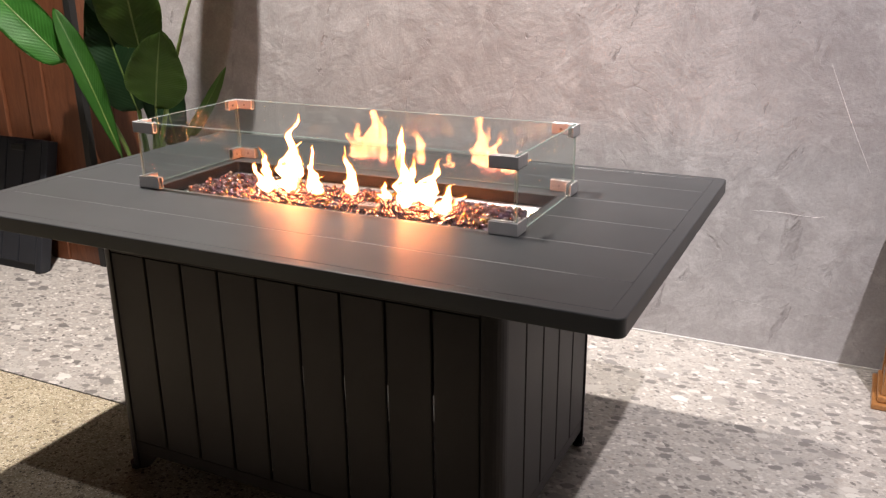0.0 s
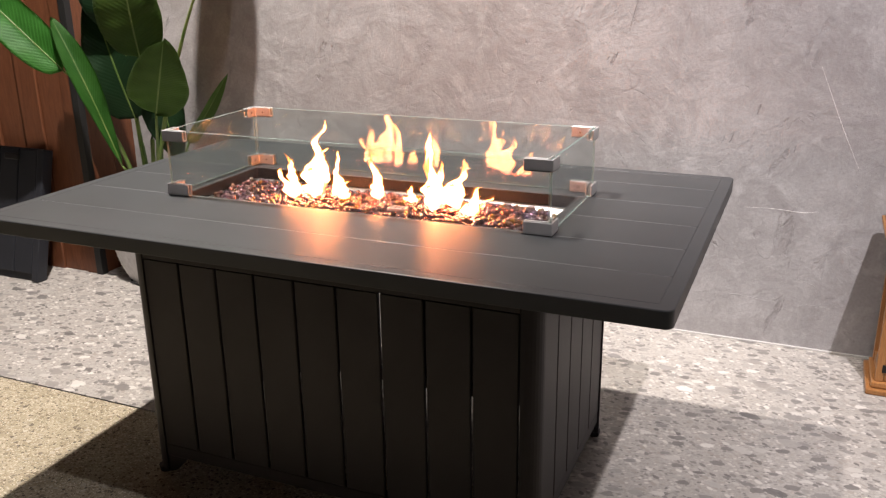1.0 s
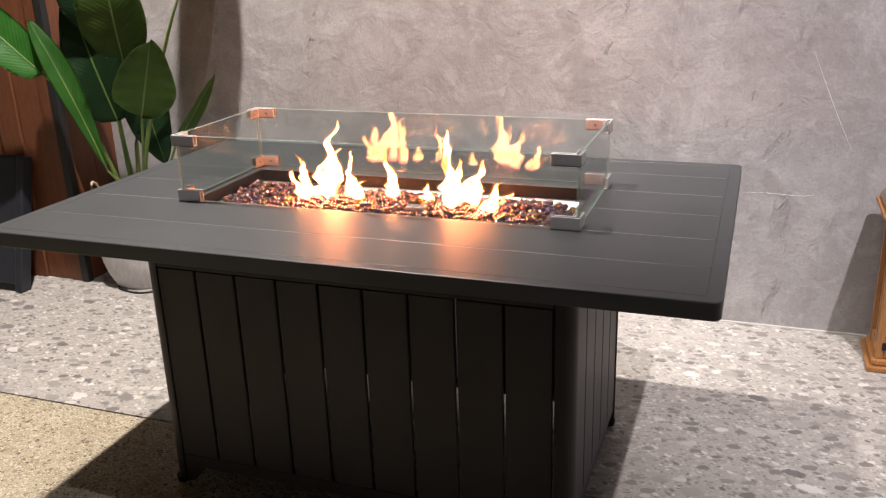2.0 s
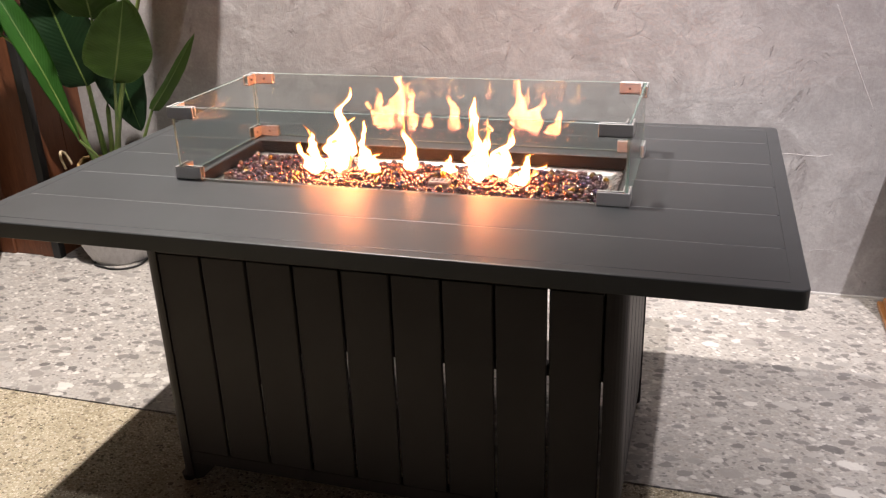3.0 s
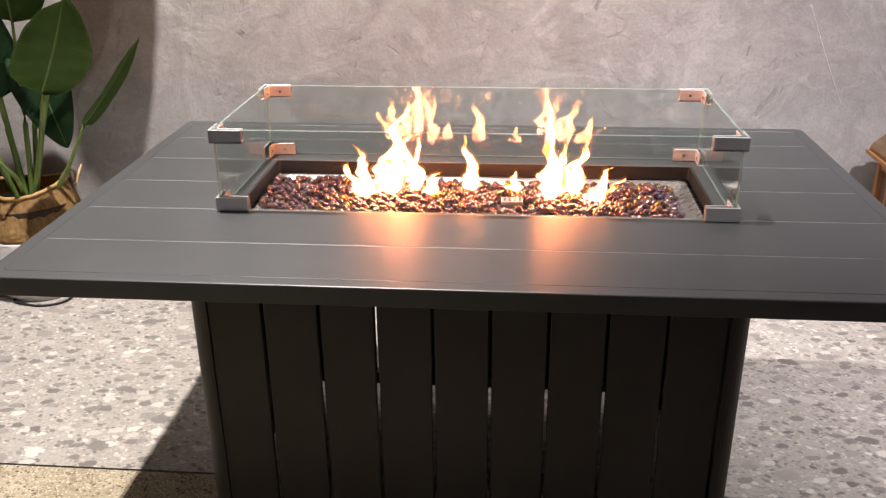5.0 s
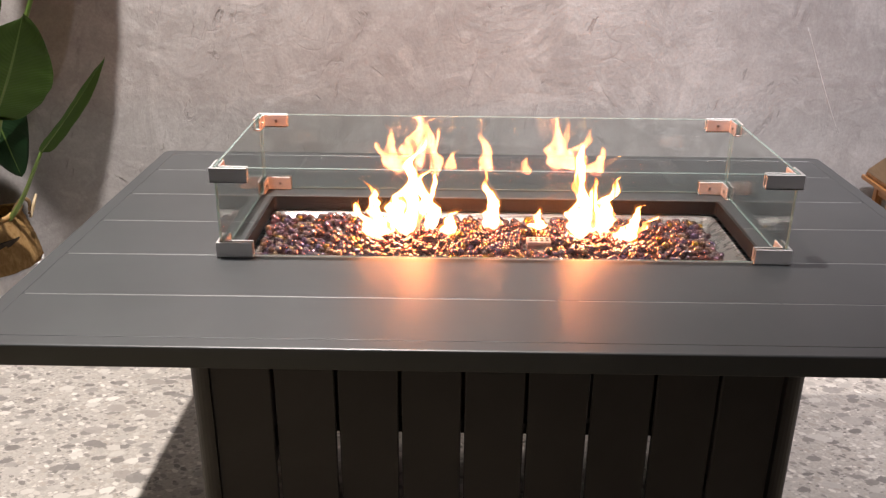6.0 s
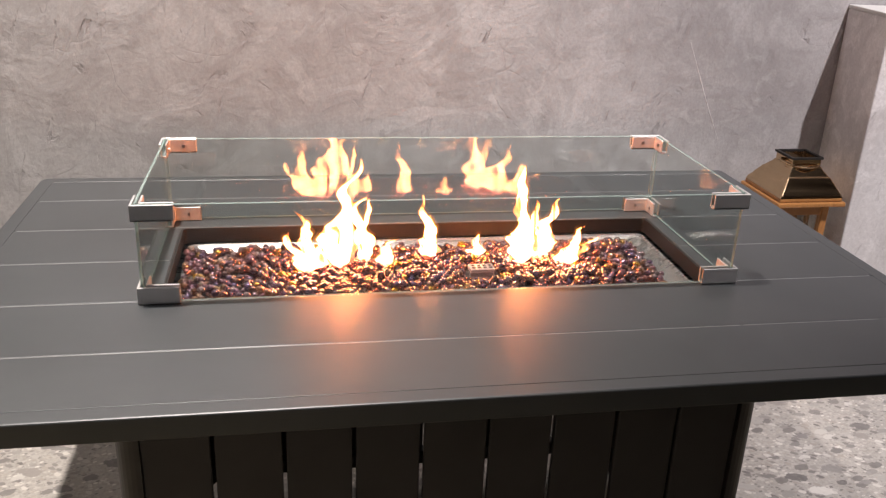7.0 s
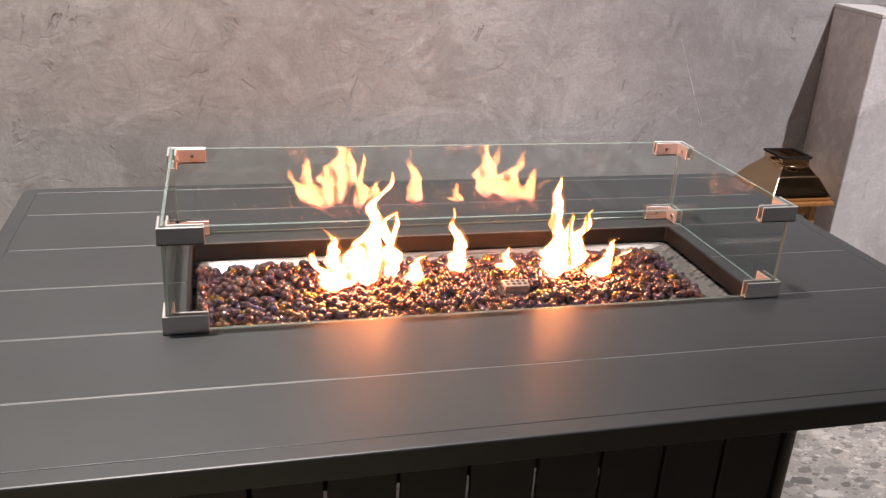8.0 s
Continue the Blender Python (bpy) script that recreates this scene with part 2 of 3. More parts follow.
FLAME_CORE = flame_material("flame_core", 122.0, [(0.0, (1.0, 0.24, 0.14)), (0.25, (1.0, 0.28, 0.085)), (0.65, (1.0, 0.28, 0.08)), (1.0, (1.0, 0.25, 0.05))],
                            [(0.0, g(0.10)), (0.16, g(0.62)), (0.6, g(0.70)), (1.0, g(0.18))])
FLAME_VEIL = flame_material("flame_veil", 7.0, [(0.0, (0.7, 0.35, 0.7)), (0.2, (1.0, 0.40, 0.12)), (1.0, (1.0, 0.36, 0.08))],
                            [(0.0, g(0.02)), (0.3, g(0.22)), (0.8, g(0.20)), (1.0, g(0.05))])
# Faint emitting shell: softens the flame edge and paints the glow around it.
FLAME_HALO = flame_material("flame_halo", 2.4, [(0.0, (0.7, 0.35, 0.7)), (0.2, (1.0, 0.34, 0.10)), (1.0, (1.0, 0.30, 0.06))],
                            [(0.0, g(0.01)), (0.3, g(0.10)), (0.8, g(0.08)), (1.0, g(0.01))])


def wood_material(name, dark, light, rough=0.45, scale=1.0, axis=(6, 6, 0.6), contrast=0.5):
    m = Mat(name, rough=rough)
    co = m.mapped(tuple(a * scale for a in axis))
    grain = m.noise(9, 6, 0.65, 1.2, co)
    fine = m.noise(60, 3, 0.6, 0.3, co)
    oi = m.node("ShaderNodeObjectInfo").outputs["Random"]
    c = m.mix(m.grey(grain, 0.30, 0.70), dark, light)
    c = m.mix(m.grey(fine, 0.45, 0.75, 0, contrast), c, tuple(a * 0.62 for a in dark))
    c = m.mix(m.grey(oi, 0, 1, 0, 0.45), c, tuple(a * 0.7 for a in dark))
    m.colour(c)
    m.bump(fine, 0.2, 0.002)
    return m.m


RUST_WOOD = wood_material("red_brown_boards", (0.125, 0.042, 0.018), (0.235, 0.085, 0.036), 0.5)
HONEY_WOOD = wood_material("honey_pine", (0.36, 0.15, 0.045), (0.56, 0.27, 0.09), 0.35, 3.0)
GOLD = steel_material("polished_bronze", (0.62, 0.44, 0.27), 0.14)


def leaf_material(name, deep, light):
    m = Mat(name, rough=0.48, spec=0.35)
    uv = m.node("ShaderNodeTexCoord").outputs["UV"]
    sep = m.node("ShaderNodeSeparateXYZ")
    m.link(uv, sep.inputs[0])
    across = m.maths("ABSOLUTE", m.maths("SUBTRACT", sep.outputs[1], 0.5))
    slant = m.maths("ADD", sep.outputs[0], m.maths("MULTIPLY", across, -0.35))
    ribs = m.maths("SINE", m.maths("MULTIPLY", slant, 190.0))
    c = m.mix(m.grey(m.noise(7, 5, 0.6), 0.3, 0.7), deep, light)
    c = m.mix(m.grey(ribs, 0.2, 1.0, 0, 0.16), c, tuple(a * 0.6 for a in deep))
    c = m.mix(m.grey(across, 0.010, 0.022, 0.85, 0), c, (0.17, 0.27, 0.08))
    m.colour(c)
    m.bump(ribs, 0.2, 0.0015)
    m.b.inputs["Subsurface Weight"].default_value = 0.0
    tr = m.node("ShaderNodeBsdfTranslucent")
    m.link(c, tr.inputs[0])
    mix = m.node("ShaderNodeMixShader", Fac=0.22)
    m.link(m.b.outputs[0], mix.inputs[1])
    m.link(tr.outputs[0], mix.inputs[2])
    m.surface(mix.outputs[0])
    return m.m


LEAF = leaf_material("glossy_leaf", (0.050, 0.110, 0.020), (0.085, 0.160, 0.030))
LEAF_BRIGHT = leaf_material("bright_leaf", (0.045, 0.20, 0.025), (0.075, 0.28, 0.045))
LEAF_MID = leaf_material("fresh_leaf", (0.036, 0.14, 0.020), (0.062, 0.20, 0.032))
# Leaf green darkened to paint in the shade at the plant's back.
LEAF_SHADED = leaf_material("shaded_leaf", (0.015, 0.048, 0.018), (0.026, 0.070, 0.026))


def stem_material():
    m = Mat("green_stem", rough=0.4)
    c = m.mix(m.grey(m.noise(25, 4, 0.6, 0.5, m.mapped((1, 1, 0.25))), 0.35, 0.7), (0.10, 0.19, 0.035), (0.22, 0.28, 0.08))
    m.colour(c)
    return m.m


def basket_material(name, dark, light, paint):
    m = Mat(name, rough=0.75, spec=0.25)
    n = m.noise(70, 4, 0.6, 0.4, m.mapped((1, 1, 0.35)))
    c = m.mix(m.grey(n, 0.3, 0.7), dark, light)
    m.colour(c)
    m.bump(n, 0.4, 0.003 if not paint else 0.0015)
    return m.m


STEM = stem_material()
STRAW = basket_material("seagrass", (0.30, 0.17, 0.06), (0.58, 0.38, 0.17), False)
WHITE_STRAW = basket_material("white_painted_seagrass", (0.62, 0.60, 0.60), (0.78, 0.77, 0.77), True)
ROPE = basket_material("pale_rope", (0.45, 0.34, 0.20), (0.66, 0.54, 0.36), True)
SOIL = basket_material("dark_soil", (0.02, 0.015, 0.01), (0.06, 0.04, 0.025), False)
DRY = basket_material("dry_husk", (0.10, 0.06, 0.03), (0.22, 0.14, 0.07), False)
CEIL = Mat("dark_ceiling", (0.05, 0.05, 0.052), 0.8).m
RUBBER = Mat("black_rubber", (0.015, 0.015, 0.015), 0.55).m
JOINT = Mat("joint_filler", (0.05, 0.045, 0.04), 0.8).m
SEAL = Mat("pale_sealant", (0.66, 0.64, 0.61), 0.6).m


# ---- building helpers ----
def mesh_of(name, bm, material, smooth=False):
    me = bpy.data.meshes.new(name)
    bm.normal_update()
    bm.to_mesh(me)
    bm.free()
    for mat in material if isinstance(material, (list, tuple)) else (material,):
        me.materials.append(mat)
    if smooth:
        me.polygons.foreach_set("use_smooth", [True] * len(me.polygons))
    return me


def part(name, bm, material, parent, label="", smooth=False):
    ob = new(name, mesh_of(name, bm, material, smooth))
    ob.parent = parent
    if label:
        ob["label"] = label
    return ob


def thing(name, label, category, at=(0, 0, 0), rz=0, group="", kind=""):
    ob = new(name)
    ob.empty_display_size = 0.05
    ob.matrix_world = pose(*at, 0, 0, rz)
    return tagged(ob, label, category, group, kind)


def add_box(bm, lo, hi, bevel=0.0, segments=2):
    made = bmesh.ops.create_cube(bm, size=1.0)["verts"]
    size = [h - l for l, h in zip(lo, hi)]
    mid = [(h + l) / 2 for l, h in zip(lo, hi)]
    bmesh.ops.scale(bm, verts=made, vec=size)
    bmesh.ops.translate(bm, verts=made, vec=mid)
    if bevel:
        edges = list({e for v in made for e in v.link_edges})
        bmesh.ops.bevel(bm, geom=edges, offset=bevel, segments=segments, profile=0.5, affect="EDGES")
    return bm


def box(lo, hi, bevel=0.0, segments=2):
    return add_box(bmesh.new(), lo, hi, bevel, segments)


def prism(outline, z0, z1, hole=None):
    """A plate from an outline of (x, y), with a hole of as many points."""
    bm = bmesh.new()
    rows = []
    for ring in [outline] + ([hole] if hole else []):
        rows.append(([bm.verts.new((x, y, z0)) for x, y in ring], [bm.verts.new((x, y, z1)) for x, y in ring]))
    n = len(outline)
    for k, (a, b) in enumerate(rows):
        for i in range(n):
            j = (i + 1) % n
            quad = (a[i], a[j], b[j], b[i])
            bm.faces.new(quad if k == 0 else quad[::-1])
    if hole:
        (a, b), (c, d) = rows
        for i in range(n):
            j = (i + 1) % n
            bm.faces.new((b[i], b[j], d[j], d[i]))
            bm.faces.new((a[j], a[i], c[i], c[j]))
    else:
        bm.faces.new(rows[0][1])
        bm.faces.new(rows[0][0][::-1])
    return bm


def rounded(x0, y0, x1, y1, r, n=6):
    pts = []
    for cx, cy, a in ((x1 - r, y1 - r, 0), (x0 + r, y1 - r, 90), (x0 + r, y0 + r, 180), (x1 - r, y0 + r, 270)):
        for i in range(n + 1):
            t = radians(a + 90 * i / n)
            pts.append((cx + r * math.cos(t), cy + r * math.sin(t)))
    return pts


def loft(rings, closed=True, caps=True):
    bm = bmesh.new()
    rows = [[bm.verts.new(p) for p in ring] for ring in rings]
    n = len(rows[0])
    for a, b in zip(rows, rows[1:]):
        for i in range(n if closed else n - 1):
            j = (i + 1) % n
            bm.faces.new((a[i], a[j], b[j], b[i]))
    if caps:
        bm.faces.new(rows[0][::-1])
        bm.faces.new(rows[-1])
    return bm


def tube(points, radii, sides=8):
    pts = [Vector(p) for p in points]
    rings = []
    for i, p in enumerate(pts):
        d = (pts[min(i + 1, len(pts) - 1)] - pts[max(i - 1, 0)]).normalized()
        u = d.orthogonal().normalized() if abs(d.z) > 0.98 else d.cross(Vector((0, 0, 1))).normalized()
        w = d.cross(u)
        r = radii[i] if isinstance(radii, (list, tuple)) else radii
        rings.append([p + r * (math.cos(a) * u + math.sin(a) * w) for a in (2 * math.pi * k / sides for k in range(sides))])
    return loft(rings)


def curve_points(ctrl, n=16):
    """Points on a smooth line through the control points."""
    c = [Vector(p) for p in ctrl]
    c = [2 * c[0] - c[1]] + c + [2 * c[-1] - c[-2]]
    out = []
    for i in range(1, len(c) - 2):
        for k in range(n):
            t = k / n
            a, b, d, e = c[i - 1], c[i], c[i + 1], c[i + 2]
            out.append(0.5 * ((2 * b) + (d - a) * t + (2 * a - 5 * b + 4 * d - e) * t * t + (3 * b - a - 3 * d + e) * t ** 3))
    out.append(c[-2])
    return out


# ---- the room ----
WALL_Y = 0.985
JOINT_Y = -0.055
H = 3.5


def structure(name, bm, material, label, category):
    return tagged(new(name, mesh_of(name, bm, material)), label, category, kind="structure")


structure("floor_back", box((-4.2, JOINT_Y + 0.003, -0.08), (4.2, WALL_Y + 0.2, 0.0)), TERRAZZO,
          "pale grey terrazzo floor with large stone chips", "floor")
structure("floor_front", box((-4.2, -4.6, -0.08), (4.2, JOINT_Y - 0.003, 0.0)), AGGREGATE,
          "sandy yellow exposed aggregate floor with fine pebbles", "floor")
structure("floor_joint", box((-4.2, JOINT_Y - 0.003, -0.08), (4.2, JOINT_Y + 0.003, -0.004)), JOINT,
          "thin dark joint between the two floors", "joint")
wall_north = structure("wall_north", box((-4.2, WALL_Y, 0.0), (4.2, WALL_Y + 0.2, H)), PLASTER,
                       "grey trowelled plaster wall with rough marks", "wall")
structure("wall_south", box((-4.2, -4.8, 0.0), (4.2, -4.6, H)), PLASTER, "plain grey plaster wall", "wall")
structure("wall_west", box((-4.4, -4.8, 0.0), (-4.2, WALL_Y + 0.2, H)), PLASTER, "plain grey plaster wall", "wall")
structure("wall_east", box((4.2, -4.8, 0.0), (4.4, WALL_Y + 0.2, H)), PLASTER, "plain grey plaster wall", "wall")
structure("ceiling", box((-4.4, -4.8, H), (4.4, WALL_Y + 0.2, H + 0.1)), CEIL, "dark painted ceiling", "ceiling")
structure("trim", box((-1.585, WALL_Y - 0.004, 0.0), (1.312, WALL_Y, 0.006), 0.001), SEAL, "pale sealant line along the wall foot", "trim")

# Raised trowel lines on the plaster.
for ctrl, r, coat in (
        ([(0.86, 0, 0.84), (0.93, 0, 0.68), (0.99, 0, 0.555)], 0.0012, PLASTER_PALE),
        ([(0.70, 0, 0.425), (0.78, 0, 0.427), (0.86, 0, 0.423), (0.90, 0, 0.43)], 0.0010, PLASTER_PALE),
        ([(0.678, 0, 0.06), (0.677, 0, 0.11), (0.679, 0, 0.146), (0.73, 0, 0.146), (0.793, 0, 0.137)], 0.0009, PLASTER),
        ([(0.871, 0, 0.306), (0.866, 0, 0.26), (0.865, 0, 0.222), (0.89, 0, 0.212), (0.916, 0, 0.198), (0.921, 0, 0.148)], 0.0009, PLASTER),
        ([(0.883, 0, 0.069), (0.877, 0, 0.105), (0.876, 0, 0.134), (0.92, 0, 0.143), (0.973, 0, 0.136)], 0.0009, PLASTER),
        ([(0.954, 0, 0.331), (0.985, 0, 0.31), (0.998, 0, 0.286), (0.988, 0, 0.252)], 0.0008, PLASTER)):
    pts = [(p.x, WALL_Y, p.z) for p in curve_points(ctrl, 8)]
    n = len(pts)
    part("plaster_ridge", tube(pts, [r * (0.25 + 0.75 * math.sin(math.pi * i / (n - 1))) for i in range(n)], 6), coat, wall_north, "raised trowel line", True)

# Half-height plinth.
plinth = thing("plinth", "pale grey plastered half-height plinth standing against the wall", "plinth", (1.288, 0.757, 0), -6.7, kind="structure")
part("body", box((0, 0, 0), (0.9, 0.227, 0.935), 0.004), PLASTER_PALE, plinth)
part("cap", box((0.0, 0.0, 0.935), (0.9, 0.227, 0.945), 0.002), SEAL, plinth, "white top edge")
tray = thing("display_base", "low black display base lying on the plinth", "base", (1.42, 0.80, 0.945), -6.7)
part("base_plate", box((0, 0, 0), (0.5, 0.13, 0.05), 0.004), RUBBER, tray)

# Red-brown boards and their dark post.
boards = thing("board_screen", "red-brown vertical board screen beside the plaster wall", "wall panel", (0, 0, 0), kind="structure")
x = -1.615
k = 0
while x > -3.2:
    w = (0.052, 0.115, 0.098, 0.13)[k % 4]
    d = (0.0, 0.007, 0.0, 0.012)[k % 4]
    part("board", box((x - w + 0.001, 0.728 + d, 0.0), (x, 0.76, 2.6), 0.003, 1), RUST_WOOD, boards)
    x -= w
    k += 1
part("post", box((-1.613, 0.722, 0.0), (-1.583, 0.752, 2.6), 0.002), RUBBER, boards, "narrow black post")
part("return_board", box((-1.607, 0.752, 0.0), (-1.590, 0.865, 2.6), 0.002), RUST_WOOD, boards)
part("return_board", box((-1.607, 0.867, 0.0), (-1.590, WALL_Y - 0.002, 2.6), 0.002), RUST_WOOD, boards)


# ---- fire table ----
TOP = 0.645
X0, X1, Y0, Y1 = -0.700, 0.702, -0.4475, 0.418
OX0, OX1, OY0, OY1 = -0.412, 0.412, -0.1555, 0.1310

table = thing("fire_table", "charcoal grey aluminium fire pit table with slatted black base", "fire table")
inset = 0.025
rim = bmesh.new()
prof = [(0.001, -0.030), (0.0, -0.029), (0.0, -0.0022), (0.0007, -0.0007), (0.0022, 0.0), (inset - 0.0010, 0.0), (inset, -0.0010), (inset, -0.030)]
loops = []
for off, dz in prof:
    loops.append([rim.verts.new((px, py, TOP + dz)) for px, py in rounded(X0 + off, Y0 + off, X1 - off, Y1 - off, max(0.015 - off, 0.004), 8)])
for a, b in zip(loops, loops[1:] + loops[:1]):
    for i in range(len(a)):
        j = (i + 1) % len(a)
        rim.faces.new((a[i], a[j], b[j], b[i]))
part("edge_frame", rim, CHARCOAL, table)
sub = [(X0 + 0.02, Y0 + 0.02, X1 - 0.02, Y1 - 0.02, 0.01), (OX0, OY0, OX1, OY1, 0.008)]
part("underplate", prism(rounded(*sub[0], 4), TOP - 0.0295, TOP - 0.0135, rounded(*sub[1], 4)), BLACK, table)
lines = [Y0 + inset - 0.0007, -0.301, -0.1555, -0.010, 0.131, 0.281, Y1 - inset + 0.0007]
xa, xb = X0 + inset - 0.0004, X1 - inset + 0.0004
for y0, y1 in zip(lines, lines[1:]):
    spans = [(xa, xb)]
    if y0 > OY0 - 0.01 and y1 < OY1 + 0.01:
        spans = [(xa, OX0), (OX1, xb)]
    for sx, ex in spans:
        part("plank", box((sx, y0 + 0.0010, TOP - 0.013), (ex, y1 - 0.0010, TOP), 0.0014 if y0 > -0.4 else 0.0005, 2), CHARCOAL, table)
# Pale strips in the grooves paint the light that the plank bevels catch.
for y0 in lines[1:-1]:
    for sx, ex in ([(xa, OX0), (OX1, xb)] if OY0 + 0.01 < y0 < OY1 - 0.01 else [(xa, xb)]):
        part("seam", box((sx + 0.004, y0 - 0.0011, TOP - 0.012), (ex - 0.004, y0 + 0.0011, TOP - 0.0004)), SEAM_GLINT, table, "pale grey strip between planks, coloured for the glint on their edges")
part("opening_liner", prism(rounded(OX0, OY0, OX1, OY1, 0.008, 4), TOP - 0.05, TOP - 0.001, rounded(OX0 + 0.004, OY0 + 0.004, OX1 - 0.004, OY1 - 0.004, 0.006, 4)),
     SHADOWED, table, "dark brown metal lining of the burner opening")

# Stainless tray: a flange, sloping sides and a flat bottom.
rings = []
for off, z, r in ((0.0045, 0.619, 0.010), (0.012, 0.619, 0.014), (0.016, 0.617, 0.016), (0.046, 0.593, 0.02), (0.050, 0.5915, 0.022)):
    rings.append([(px, py, z) for px, py in rounded(OX0 + off, OY0 + off, OX1 - off, OY1 - off, r, 5)])
pan = loft(rings, caps=False)
pan.faces.new([v for v in list(pan.verts)[-len(rings[0]):]])
bmesh.ops.solidify(pan, geom=pan.faces[:], thickness=0.0015)
burner = part("burner_tray", pan, PAN_STEEL, table, "stainless steel burner tray")
part("burner_pipe", tube([(-0.27, 0.0, 0.606), (0.27, 0.0, 0.606)], 0.008, 10), STEEL, burner, "steel gas pipe under the beads", True)
ign = box((0.046, -0.058, 0.597), (0.086, -0.034, 0.634), 0.0015)
igniter = part("igniter_box", ign, PAN_STEEL, burner, "small perforated steel igniter box")
for i in range(4):
    for j in range(2):
        part("vent_hole", box((0.0505 + i * 0.009, -0.0535 + j * 0.009, 0.6338), (0.0555 + i * 0.009, -0.0485 + j * 0.009, 0.6346)), RUBBER, burner)

# Base: rounded corner posts, rails and slats with open gaps between them.
BX0, BX1, BY0, BY1 = -0.471, 0.454, -0.277, 0.279
R = 0.036


def corner_post(cx, cy, sx, sy):
    outer, inner = [], []
    for i in range(9):
        a = radians(90 * i / 8)
        outer.append((cx - sx * R + sx * R * math.cos(a), cy - sy * R + sy * R * math.sin(a)))
        inner.append((cx - sx * R + sx * (R - 0.006) * math.cos(a), cy - sy * R + sy * (R - 0.006) * math.sin(a)))
    ring = outer + inner[::-1]
    if sx * sy < 0:
        ring = ring[::-1]
    bm = prism(ring, 0.012, TOP - 0.031)
    foot = bmesh.ops.create_cone(bm, cap_ends=True, segments=14, radius1=0.014, radius2=0.016, depth=0.014)["verts"]
    bmesh.ops.translate(bm, verts=foot, vec=(cx - sx * 0.016, cy - sy * 0.016, 0.007))
    return bm


for cx, cy, sx, sy in ((BX0, BY0, -1, -1), (BX1, BY0, 1, -1), (BX0, BY1, -1, 1), (BX1, BY1, 1, 1)):
    p = part("corner_post", corner_post(cx, cy, sx, sy), BLACK, table)
    # Gusset foot that joins the post to the bottom rail.
    g3 = bmesh.new()
    ax = cx - sx * R
    prof3 = [(ax, 0.05), (ax - sx * 0.055, 0.05), (ax - sx * 0.02, 0.012), (ax, 0.004)]
    yy = cy - sy * 0.006
    f = [g3.verts.new((a, yy, b)) for a, b in prof3]
    b_ = [g3.verts.new((a, yy - sy * 0.012, b)) for a, b in prof3]
    g3.faces.new(f)
    g3.faces.new(b_[::-1])
    for i in range(4):
        j = (i + 1) % 4
        g3.faces.new((f[i], b_[i], b_[j], f[j]))
    bmesh.ops.recalc_face_normals(g3, faces=g3.faces[:])
    part("foot", g3, BLACK, table)
GAP = 0.0054


def slat_row(start, end, count, fixed, sign, along):
    step = (end - start) / count
    for i in range(count):
        a, b = start + i * step + GAP / 2, start + (i + 1) * step - GAP / 2
        lo, hi = sorted((fixed, fixed - sign * 0.009))
        if along == "x":
            bm = box((a, lo, 0.0795), (b, hi, TOP - 0.115), 0.0015, 1)
        else:
            bm = box((lo, a, 0.0795), (hi, b, TOP - 0.115), 0.0015, 1)
        part("slat", bm, BLACK, table)


slat_row(-0.437, 0.416, 9, BY0 + 0.003, -1, "x")
slat_row(-0.437, 0.416, 9, BY1 - 0.003, 1, "x")
slat_row(-0.240, 0.242, 5, BX1 - 0.003, 1, "y")
slat_row(-0.240, 0.242, 5, BX0 + 0.003, -1, "y")
RZ0, RZ1 = TOP - 0.1145, TOP - 0.0305
for lo, hi in (((-0.437, BY0 + 0.003, RZ0), (0.416, BY0 + 0.016, RZ1)), ((-0.437, BY1 - 0.016, RZ0), (0.416, BY1 - 0.003, RZ1)),
               ((BX0 + 0.003, -0.240, RZ0), (BX0 + 0.016, 0.242, RZ1)), ((BX1 - 0.016, -0.240, RZ0), (BX1 - 0.003, 0.242, RZ1)),
               ((-0.437, BY0 + 0.004, 0.048), (0.416, BY0 + 0.030, 0.079)), ((-0.437, BY1 - 0.030, 0.048), (0.416, BY1 - 0.004, 0.079)),
               ((BX0 + 0.004, -0.240, 0.048), (BX0 + 0.030, 0.242, 0.079)), ((BX1 - 0.030, -0.240, 0.048), (BX1 - 0.004, 0.242, 0.079))):
    part("rail", box(lo, hi, 0.002, 1), BLACK, table)
part("burner_housing", box((-0.36, -0.13, 0.48), (0.36, 0.11, 0.588), 0.004), BLACK, table)

# ---- glass wind guard ----
guard = thing("glass_wind_guard", "clear glass wind guard with steel corner clamps on the table", "wind guard", (0, 0, TOP))
GX0, GX1, GY0, GY1 = -0.434, 0.434, -0.163, 0.172
GT, GZ0, GZ1 = 0.0042, 0.0026, 0.143


def pane(lo, hi, label=""):
    bm = box(lo, hi, 0.0006, 1)
    thin = min(range(3), key=lambda i: hi[i] - lo[i])
    for f in bm.faces:
        f.material_index = 0 if abs(f.normal[thin]) > 0.9 else 1
    return part("glass_pane", bm, (GLASS, GLASS_EDGE), guard, label)


pane((GX0 + 0.004, GY0, GZ0), (GX1 - 0.004, GY0 + GT, GZ1))
pane((GX0 + 0.004, GY1 - GT, GZ0), (GX1 - 0.004, GY1, GZ1))
pane((GX0, GY0 + GT + 0.002, GZ0), (GX0 + GT, GY1 - GT - 0.002, GZ1))
pane((GX1 - GT, GY0 + GT + 0.002, GZ0), (GX1, GY1 - GT - 0.002, GZ1))


